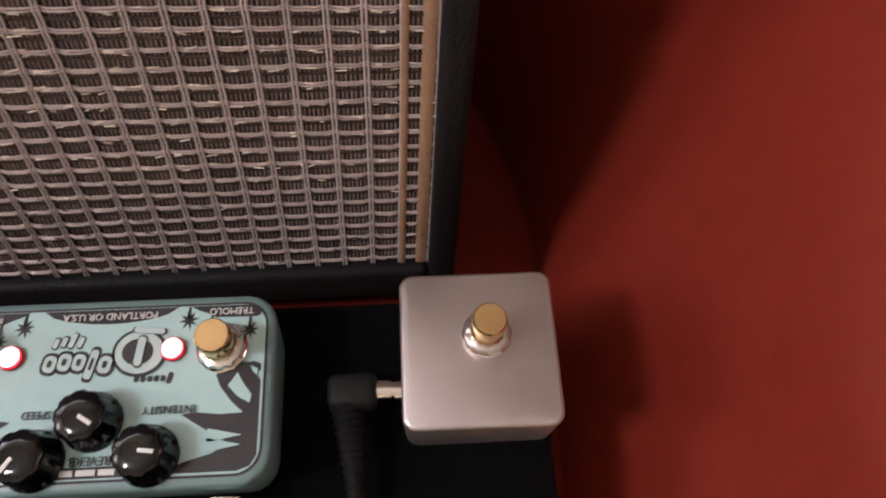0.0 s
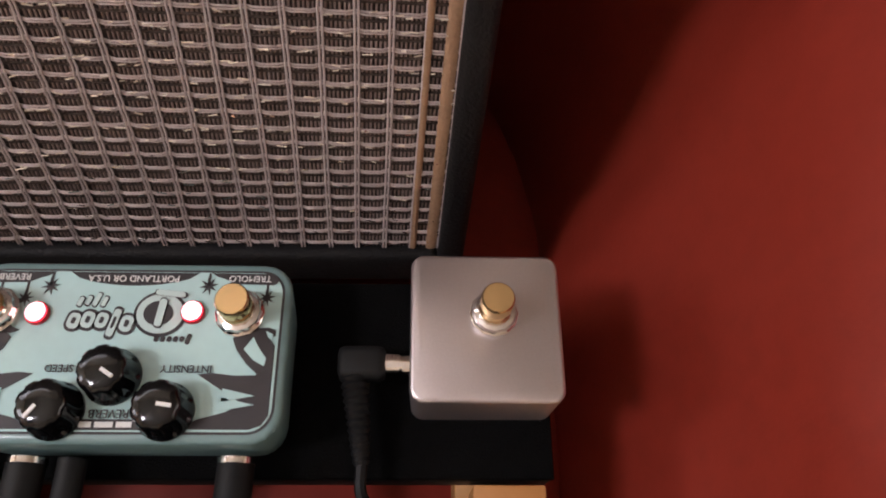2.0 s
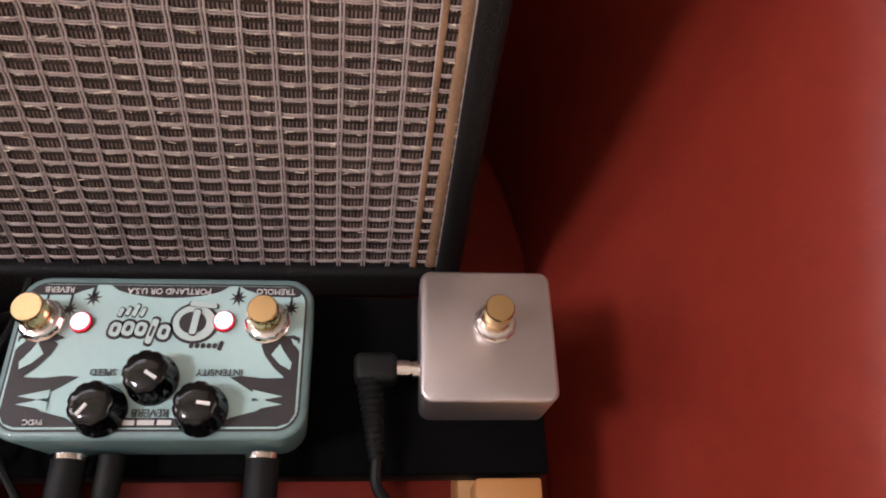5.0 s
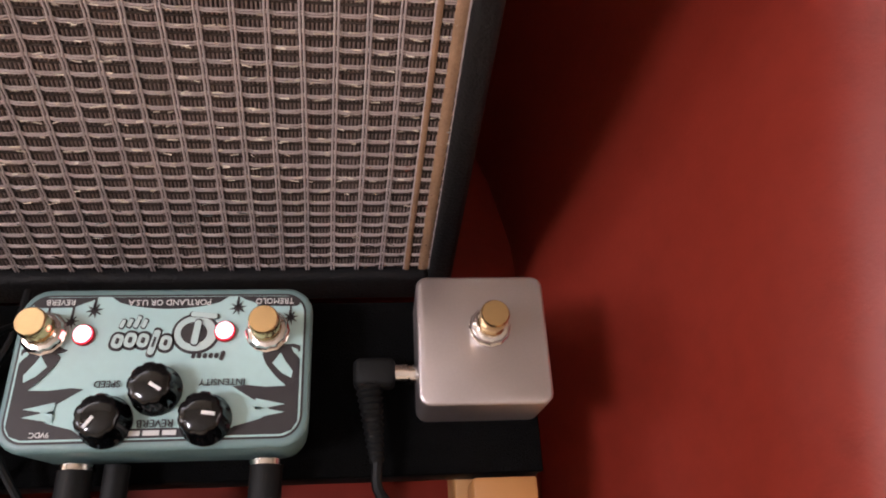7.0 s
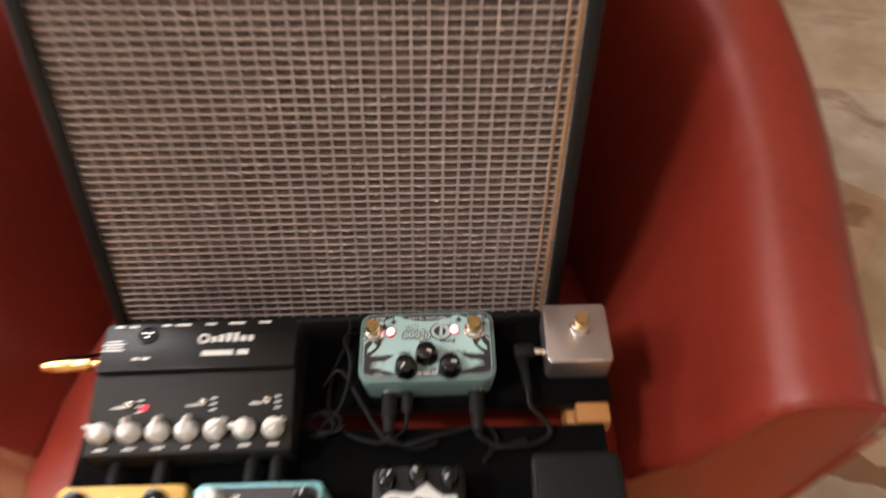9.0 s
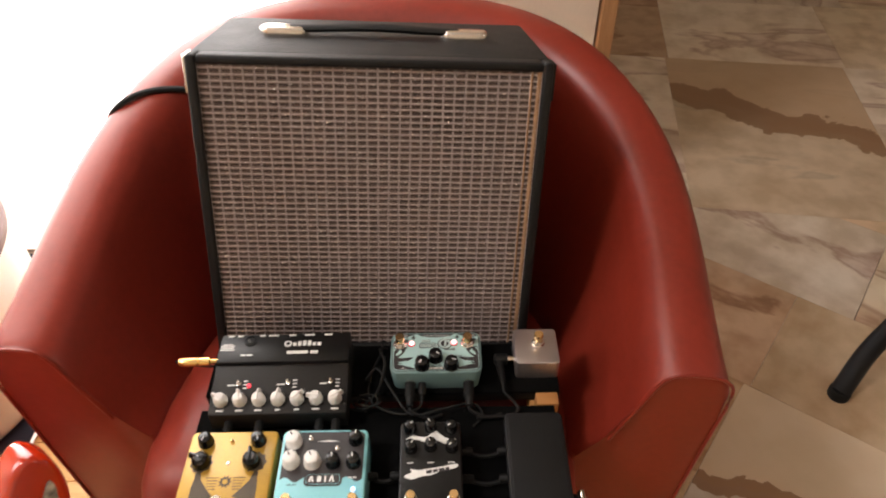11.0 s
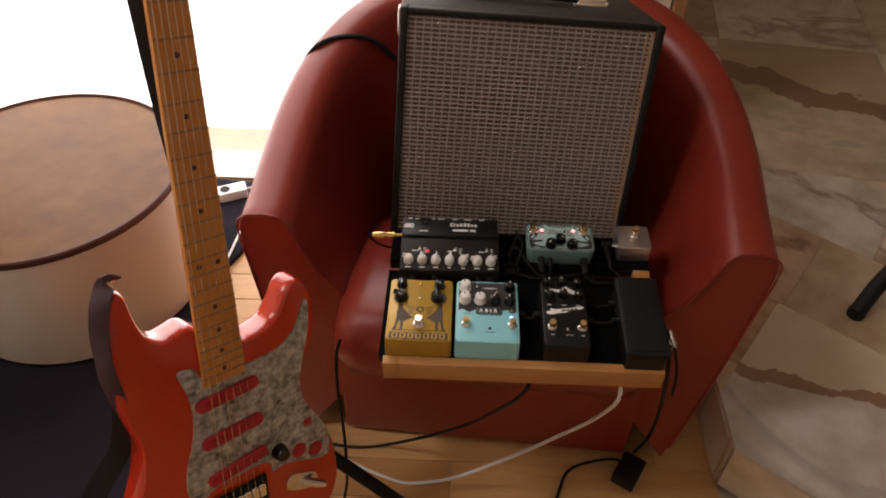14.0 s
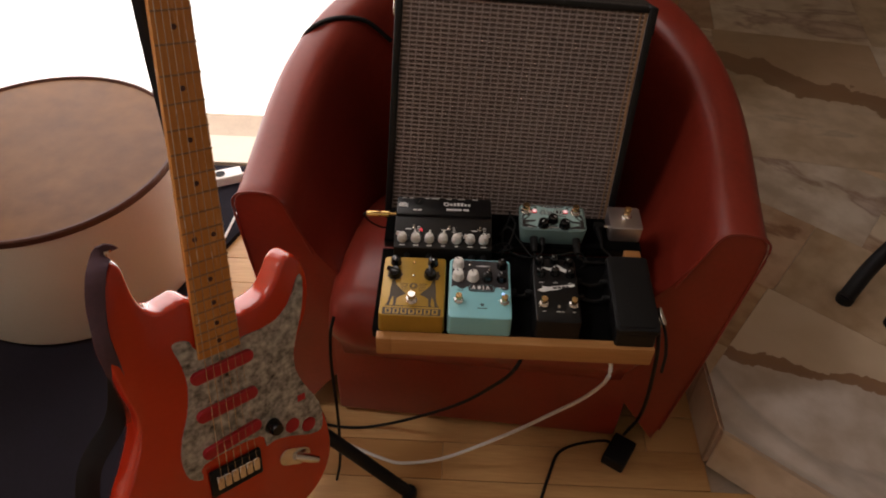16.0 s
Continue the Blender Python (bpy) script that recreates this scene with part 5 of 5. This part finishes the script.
def guitar():
    g = thing("electric_guitar", GUITAR, "red-orange electric guitar with grey pearl plate and maple neck", "electric guitar")
    # outline from the neck's end, down the treble side, round, and up the bass side
    half = [(0.029, -0.428), (0.046, -0.428), (0.072, -0.421), (0.088, -0.402), (0.098, -0.385), (0.114, -0.376), (0.130, -0.390), (0.138, -0.424), (0.132, -0.464), (0.115, -0.500), (0.109, -0.535), (0.118, -0.575), (0.140, -0.618), (0.153, -0.662), (0.153, -0.715), (0.130, -0.757), (0.085, -0.782), (0.020, -0.786), (-0.050, -0.783), (-0.110, -0.768), (-0.148, -0.732), (-0.160, -0.685), (-0.150, -0.635), (-0.129, -0.590), (-0.114, -0.550), (-0.110, -0.515), (-0.119, -0.474), (-0.127, -0.425), (-0.123, -0.382), (-0.117, -0.343), (-0.104, -0.317), (-0.091, -0.326), (-0.085, -0.356), (-0.076, -0.380), (-0.061, -0.390), (-0.046, -0.388), (-0.030, -0.386), (-0.010, -0.402)]
    out = closed(half, 7)[::-1]
    part("body", soft_plate(out, 0.042, -0.050, 0.006, 0.015), M["fiesta"], g, "glossy red-orange lacquered body")
    top = -0.008
    guard = [(-0.034, -0.440), (-0.050, -0.435), (-0.055, -0.441), (-0.048, -0.466), (-0.044, -0.498), (-0.050, -0.536), (-0.061, -0.566), (-0.067, -0.598), (-0.062, -0.628), (-0.044, -0.640), (-0.040, -0.618), (0.040, -0.618), (0.048, -0.640), (0.060, -0.637), (0.088, -0.645), (0.122, -0.660), (0.139, -0.655), (0.137, -0.614), (0.112, -0.566), (0.102, -0.530), (0.109, -0.493), (0.121, -0.456), (0.126, -0.416), (0.121, -0.406), (0.109, -0.430), (0.094, -0.450), (0.070, -0.461), (0.034, -0.462), (0.0, -0.470), (-0.028, -0.455)]
    part("pickguard", plate(closed(guard, 3)[::-1], 0.0024, (0, 0, top), bevel=0.0007), M["pearl"], g, "grey pearl pickguard")
    for y, a in ((-0.490, 2), (-0.5455, 2), (-0.600, 6)):
        part("pickup", round_box(0.084, 0.017, 0.0065, 0.008, 0.002), M["pickup"], g, "pink-red pickup cover", m=pose(0.001, y, top + 0.0015, 0, 0, a))
    # bridge, saddles, strings
    part("bridge", box(0.074, 0.040, 0.006, (0, -0.655, top), 0.0015, 2), M["black_matte"], g, "dark bridge plate")
    for i in range(6):
        part("saddle", box(0.0095, 0.020, 0.006, (-0.026 + 0.0104 * i, -0.652, top + 0.006), 0.001, 1), M["chrome"], g)
    for i in range(6):
        x0, x1 = -0.0175 + 0.007 * i, -0.026 + 0.0104 * i
        part("string", tube([(x0, 0.0, 0.0025), (x1, -0.648, 0.0050)], 0.00055 - 0.00006 * i, 6, 1, smooth_path=False), M["steel"], g)
    # neck with frets and dots
    bm = bmesh.new()
    rows = []
    for y in (0.0, -0.15, -0.30, -fret(21) - 0.011):
        k = -y / 0.5
        hw = 0.0213 + 0.0072 * k
        rows.append([bm.verts.new((hw * x, y, z)) for x, z in ((-1, -0.004), (-0.96, -0.0008), (-0.5, 0.0), (0.5, 0.0), (0.96, -0.0008), (1, -0.004), (0.86, -0.014), (0.45, -0.0215), (-0.45, -0.0215), (-0.86, -0.014))])
    for a, b in zip(rows, rows[1:]):
        for i in range(10):
            bm.faces.new((a[i], a[(i + 1) % 10], b[(i + 1) % 10], b[i]))
    bm.faces.new(rows[0])
    bm.faces.new(rows[-1][::-1])
    part("neck", bm, M["maple"], g, "glossy maple neck")
    for n in range(1, 22):
        hw = 0.0213 + 0.0072 * fret(n) / 0.5
        part("fret", box(hw * 1.96, 0.0022, 0.0010, (0, -fret(n), -0.0001), 0.0004, 1), M["fret_metal"], g)
    for n in (3, 5, 7, 9, 12, 15, 17, 19, 21):
        y = -(fret(n) + fret(n - 1)) / 2
        for x in ((-0.0115, 0.0115) if n == 12 else (0,)):
            part("position_dot", lathe([(0.0031, 0), (0.0031, 0.0003)], 16), M["shade_rim"], g, m=pose(x, y, 0.0))
    head = [(0.0215, 0), (0.026, 0.02), (0.045, 0.045), (0.048, 0.07), (0.036, 0.10), (0.040, 0.15), (0.030, 0.18), (0.005, 0.185), (-0.012, 0.165), (-0.026, 0.05), (-0.0215, 0.0)]
    part("headstock", plate(closed(head, 3), 0.014, (0, 0, -0.016), bevel=0.001), M["maple"], g)
    part("nut", box(0.042, 0.004, 0.005, (0, 0.001, -0.001), 0.0005, 1), M["white_knob"], g)
    for i in range(6):
        part("tuner", lathe([(0.005, 0), (0.005, 0.003), (0.003, 0.004), (0.003, 0.014)], 12), M["chrome"], g, m=pose(-0.014 + 0.003 * i, 0.035 + 0.025 * i, -0.002))
    # controls: selector, one remaining knob, jack plate
    part("control_knob", lathe([(0.0115, 0), (0.0115, 0.003), (0.009, 0.013), (0.008, 0.015)], 24), M["black_plastic"], g, m=pose(0.060, -0.612, top + 0.002))
    for x, y in ((0.090, -0.628), (0.116, -0.640)):
        part("control_hole_cover", lathe([(0.011, 0), (0.011, 0.0012)], 24), M["pickup"], g, m=pose(x, y, top + 0.0023))
    part("selector_slot", box(0.012, 0.010, 0.0012, (0.108, -0.590, top + 0.0023), 0.0003, 1), M["pickup"], g)
    part("jack_plate", plate(rounded(0.052, 0.026, 0.013), 0.003, bevel=0.0008), M["chrome"], g, "chrome jack plate", m=pose(0.090, -0.682, top, 0, 0, -24))
    part("jack_plug", lathe([(0.0065, 0), (0.0065, 0.022), (0.0045, 0.034)], 18, m=pose(0, 0, 0, 0, 62, 0)), M["chrome"], g, "chrome plug", m=pose(0.090, -0.682, top + 0.003, 0, 0, -24))
    part("strap_button", lathe([(0.004, 0), (0.004, 0.010), (0.009, 0.011), (0.009, 0.014), (0.006, 0.016)], 18, m=pose(0, 0, 0, -90, 0, 0)), M["chrome"], g, "chrome strap button", m=pose(-0.101, -0.321, -0.028))


guitar()


def strap():
    inv = GUITAR
    def w(u, v, n):
        return inv @ Vector((u, v, n))
    e = thing("guitar_strap", pose(0, 0, 0), "purple-grey guitar strap hanging from the horn", "strap")
    def band(pts, half, name, material):
        bm = bmesh.new()
        path = spline(pts, 6)
        prev = None
        for i, p in enumerate(path):
            d = (path[min(i + 1, len(path) - 1)] - path[max(i - 1, 0)]).normalized()
            nrm = (Vector((0.25, -0.93, 0.25)) + Vector((0.25, 0, 0)) * math.sin(i * 0.5)).normalized()
            s = d.cross(nrm).normalized() * half[0] * (1 - i / len(path)) + d.cross(nrm).normalized() * half[1] * (i / len(path))
            th = nrm * 0.0012
            ring = [bm.verts.new(p + a) for a in (-s + th, -s * 0.3 + th * 2.5, s * 0.3 + th * 2.5, s + th, s - th, -s - th)]
            if prev:
                for j in range(6):
                    bm.faces.new((prev[j], prev[(j + 1) % 6], ring[(j + 1) % 6], ring[j]))
            else:
                bm.faces.new(ring)
            prev = ring
        bm.faces.new(prev[::-1])
        part(name, bm, M[material], e)
    band([w(-0.094, -0.313, -0.032), w(-0.104, -0.309, -0.020), w(-0.117, -0.324, -0.010), w(-0.125, -0.355, -0.006), w(-0.126, -0.400, -0.008), w(-0.120, -0.440, -0.012), w(-0.112, -0.475, -0.018)], (0.013, 0.010), "strap_end", "strap")
    band([w(-0.113, -0.455, -0.020), w(-0.118, -0.53, -0.05), w(-0.155, -0.60, -0.07), w(-0.165, -0.70, -0.08), w(-0.15, -0.79, -0.08), w(-0.09, -0.84, -0.06)], (0.014, 0.020), "strap_webbing", "strap_dark")
    band([w(-0.026, 0.16, -0.030), w(-0.026, 0.08, -0.032), w(-0.020, -0.02, -0.030), w(-0.014, -0.12, -0.030), w(-0.004, -0.22, -0.032), w(0.010, -0.32, -0.036)], (0.010, 0.008), "strap_webbing", "strap_dark")


strap()


def guitar_stand():
    def w(u, v, n):
        return GUITAR @ Vector((u, v, n))
    s = thing("guitar_stand", pose(0, 0, 0), "black metal guitar stand with padded arms", "stand")
    hub = Vector((-0.62, -0.19, 0.31))
    for f in ((-0.345, -0.225), (-0.88, -0.30), (-0.66, 0.06)):
        part("leg", tube([hub, ((hub.x + f[0]) / 2, (hub.y + f[1]) / 2, 0.165), (f[0], f[1], 0.012)], 0.013, 10, 4), M["black_matte"], s)
        part("rubber_foot", lathe([(0.016, 0), (0.016, 0.02), (0.013, 0.026)], 14, (f[0], f[1], 0)), M["rubber"], s)
    part("post", tube([hub, (hub + w(0.0, -0.62, -0.075)) / 2 + Vector((0, 0.02, 0)), w(0.0, -0.62, -0.075)], 0.011, 10, 4), M["black_matte"], s)
    for u in (-0.06, 0.06):
        part("cradle_arm", tube([hub, w(u * 0.7, -0.803, -0.075), w(u, -0.800, -0.030), w(u, -0.797, 0.012), w(u, -0.780, 0.020)], 0.007, 8, 5), M["rubber"], s)


guitar_stand()


# ---- drum table, dark ottoman, stool, distant things ----
def drum_table():
    x, y, r, z0, z1 = -1.277, 0.421, 0.325, 0.017, 0.370
    s = thing("drum_table", pose(x, y, z0), "round cream drum table with mottled brown top and dark rim", "side table")
    hh = z1 - z0
    n = 72

    def ring_mesh(prof):
        bm = bmesh.new()
        loops = [[bm.verts.new((a * math.cos(2 * math.pi * i / n), a * math.sin(2 * math.pi * i / n), z)) for i in range(n)] for a, z in prof]
        for k in range(len(loops)):
            p, q = loops[k], loops[(k + 1) % len(loops)]
            for i in range(n):
                bm.faces.new((p[i], p[(i + 1) % n], q[(i + 1) % n], q[i]))
        return bm
    part("fabric", ring_mesh([(r - 0.022, 0.0), (r - 0.008, 0.004), (r, 0.02), (r, hh - 0.012), (r - 0.012, hh - 0.012), (r - 0.012, 0.02), (r - 0.016, 0.006)]), M["shade_out"], s, "cream fabric side")
    part("rim_trim", ring_mesh([(r + 0.0016, hh - 0.018), (r + 0.0022, hh - 0.004), (r - 0.001, hh), (r - 0.006, hh), (r - 0.009, hh - 0.006), (r - 0.009, hh - 0.018)]), M["shade_rim"], s, "dark brown rim trim")
    part("top", lathe([(r - 0.0095, hh - 0.020), (r - 0.0095, hh - 0.006), (r - 0.03, hh - 0.0035), (r * 0.5, hh - 0.002), (0.001, hh - 0.0015)], n), M["shade_in"], s, "mottled brown top")
    part("base_disc", lathe([(r - 0.024, 0.0), (r - 0.024, 0.010)], n), M["black_matte"], s)



def rug():
    pts = [(-2.35, -1.2), (-0.85, -1.2), (-0.86, -0.4), (-0.93, -0.05), (-0.96, 0.2), (-0.93, 0.42), (-0.87, 0.56), (-0.80, 0.68), (-0.80, 0.83), (-2.35, 0.83)]
    tagged(obj("rug", plate(pts, 0.015, (0, 0, 0.001), bevel=0.004), M["navy"]), "dark navy fabric rug on the plank floor", "rug")


def power_strip():
    p = thing("power_strip", pose(-0.965, 0.755, 0.017, 0, 0, 24), "white power strip with a white cord", "power strip")
    part("housing", round_box(0.085, 0.045, 0.030, 0.006, 0.004), M["white_knob"], p)
    part("socket", lathe([(0.015, 0), (0.015, 0.001)], 20), M["black_matte"], p, m=pose(-0.02, 0, 0.0300))
    part("cord", tube([(0.042, 0, 0.014), (0.09, 0.0, 0.012), (0.14, -0.02, 0.004), (0.17, -0.06, -0.06)], 0.0035, 8, 6), M["white_cable"], p)


def stool():
    s = thing("stool", pose(0, 0, 0), "black metal stool leg standing on the stone floor", "stool")
    part("leg", tube([(0.668, 0.245, STEP_Z + 0.012), (0.735, 0.30, STEP_Z + 0.10), (0.84, 0.33, STEP_Z + 0.28)], 0.019, 10, 6), M["black_matte"], s)
    part("leg", tube([(0.755, 0.175, STEP_Z + 0.012), (0.86, 0.16, STEP_Z + 0.12), (0.93, 0.28, STEP_Z + 0.28)], 0.012, 10, 6), M["black_matte"], s)
    part("leg", tube([(1.16, 0.26, STEP_Z + 0.012), (1.12, 0.32, STEP_Z + 0.12), (1.04, 0.40, STEP_Z + 0.28)], 0.019, 10, 6), M["black_matte"], s)
    part("leg", tube([(1.02, 0.62, STEP_Z + 0.012), (1.00, 0.56, STEP_Z + 0.12), (0.96, 0.48, STEP_Z + 0.28)], 0.019, 10, 6), M["black_matte"], s)
    part("seat", lathe([(0.17, 0), (0.175, 0.01), (0.17, 0.035), (0.15, 0.04)], 32, (0.95, 0.38, STEP_Z + 0.27)), M["black_matte"], s)
    for x, y in ((0.668, 0.245), (0.755, 0.175), (1.16, 0.26), (1.02, 0.62)):
        part("rubber_foot", lathe([(0.020, 0), (0.021, 0.014), (0.017, 0.02)], 14, (x, y, STEP_Z)), M["rubber"], s)


drum_table()
rug()
power_strip()
stool()


# ---- floors, piece by piece ----
def floors():
    g = tagged(obj("floor", box(6.6, 7.2, 0.05, (0.2, 0.4, -0.064)), M["grout"], smooth=False), "honey-coloured oak plank floor", "floor", kind="structure")
    rnd = random.Random(5)
    meshes = []
    for L in (0.9, 1.1, 1.3):
        bm = box(L, 0.0885, 0.014, (0, 0, 0), 0.0009, 1)
        me = bpy.data.meshes.new("plank")
        bm.to_mesh(me)
        bm.free()
        me.materials.append(M["oak"])
        meshes.append((L, me))
    y = -3.02
    while y < WALL_Y - 0.05:
        x = -2.9 + rnd.uniform(-0.6, 0)
        end = STEP_X - 0.01 if y > STEP_Y - 0.05 else 3.4
        while x < end:
            L, me = rnd.choice(meshes)
            if x + L < -2.38:
                x += L + 0.0012
                continue
            if x + L > end or x < -2.38:
                L = min(end, x + L) - max(x, -2.38)
                x = max(x, -2.38)
                if L < 0.05:
                    x += 0.06
                    continue
                bm = box(L, 0.0885, 0.014, (0, 0, 0), 0.0009, 1)
                me = bpy.data.meshes.new("plank")
                bm.to_mesh(me)
                bm.free()
                me.materials.append(M["oak"])
            ob = new("plank", me)
            ob.parent = g
            ob.location = (x + L / 2 + 0.0005, y, -0.014)
            x += L + 0.0012
        y += 0.09
    stone_floor()


def clipped(poly, a, b):
    """The part of a convex outline on the left of the line from a to b."""
    out = []
    side = [(b[0] - a[0]) * (p[1] - a[1]) - (b[1] - a[1]) * (p[0] - a[0]) for p in poly]
    for k, p in enumerate(poly):
        q, f, g = poly[(k + 1) % len(poly)], side[k], side[(k + 1) % len(poly)]
        if f >= 0:
            out.append(p)
        if f * g < 0:
            t = f / (f - g)
            out.append((p[0] + (q[0] - p[0]) * t, p[1] + (q[1] - p[1]) * t))
    return out


def stone_floor():
    """Raised floor: slabs laid askew up to a straight seam, then square rows beyond it."""
    corner, front_end = (STEP_X - 0.012, STEP_Y - 0.012), (3.48, -2.56)
    seam_a, seam_b = (STEP_X - 0.012, 0.857), (3.48, 0.380)
    near = [corner, front_end, seam_b, seam_a]
    far = [seam_a, seam_b, (3.48, 3.98), (STEP_X - 0.012, 3.98)]
    base = [(STEP_X + 0.006, STEP_Y + 0.008), (3.48, -2.535), (3.48, 3.98), (STEP_X + 0.006, 3.98)]
    st = tagged(obj("stone_floor", plate(base, STEP_Z - 0.0125, (0, 0, 0)), M["grout"], smooth=False), "raised floor of veined beige and brown marble slabs", "floor", kind="structure")
    part("riser", box(0.02, 4.0 - STEP_Y, STEP_Z - 0.013, (STEP_X - 0.004, STEP_Y + (4.0 - STEP_Y) / 2, 0), 0.002, 1), M["stone_c"], st)
    slope = math.atan2(front_end[1] - corner[1], front_end[0] - corner[0])
    part("riser", box(4.0, 0.02, STEP_Z - 0.013, (2.0, 0.014, 0), 0.002, 1), M["stone_c"], st, m=pose(corner[0], corner[1], 0, 0, 0, math.degrees(slope)))
    rnd = random.Random(11)
    mix = [M["stone_a"]] * 5 + [M["stone_b"]] * 2 + [M["stone_c"]] * 4 + [M["stone_d"]] * 4

    def lay(region, angle, origin, widths, length, joint, first):
        c, s = math.cos(angle), math.sin(angle)
        v, row = 0.0, 0
        while v < 4.6:
            dv = widths[row % len(widths)]
            u, col = joint - 5 * length + (0.0, 0.02, 0.21)[row % 3] * length, -5
            while u < 4.4:
                du = length
                stone = rnd.choice(mix)
                turn = angle + rnd.choice((0.0, 0.0, math.pi / 2, math.pi))
                quad = [(origin[0] + c * a - s * b, origin[1] + s * a + c * b) for a, b in ((u, v), (u + du, v), (u + du, v + dv), (u, v + dv))]
                for a, b in zip(region, region[1:] + region[:1]):
                    if len(quad) > 2:
                        quad = clipped(quad, a, b)
                if len(quad) > 2:
                    mx, my = sum(p[0] for p in quad) / len(quad), sum(p[1] for p in quad) / len(quad)
                    span = max(math.hypot(p[0] - mx, p[1] - my) for p in quad)
                    if span > 0.03:
                        k = 1 - 0.0007 / span
                        ct, sn = math.cos(-turn), math.sin(-turn)
                        loc = [(((p[0] - mx) * ct - (p[1] - my) * sn) * k, ((p[0] - mx) * sn + (p[1] - my) * ct) * k) for p in quad]
                        me = bpy.data.meshes.new("slab")
                        bm = plate(loc, 0.012, (0, 0, 0))
                        bm.to_mesh(me)
                        bm.free()
                        me.materials.append(first.get((row, col), stone))
                        ob = new("slab", me)
                        ob.parent = st
                        ob.location = (mx, my, STEP_Z - 0.012)
                        ob.rotation_euler = (0, 0, turn)
                u += du
                col += 1
            v += dv
            row += 1

    lay(near, slope, corner, (0.444, 0.300, 0.330), 0.62, -0.083, {(0, 0): M["stone_vein"], (0, -1): M["stone_d"], (1, -1): M["stone_b"], (1, 0): M["stone_d"], (2, -1): M["stone_c"], (2, 0): M["stone_a"]})
    lay(far, math.atan2(seam_b[1] - seam_a[1], seam_b[0] - seam_a[0]), seam_a, (0.78, 0.46, 0.50), 0.56, 0.25, {(0, 0): M["stone_band"], (0, -1): M["stone_c"], (0, 1): M["stone_c"], (1, 0): M["stone_c"], (1, -1): M["stone_b"]})


floors()
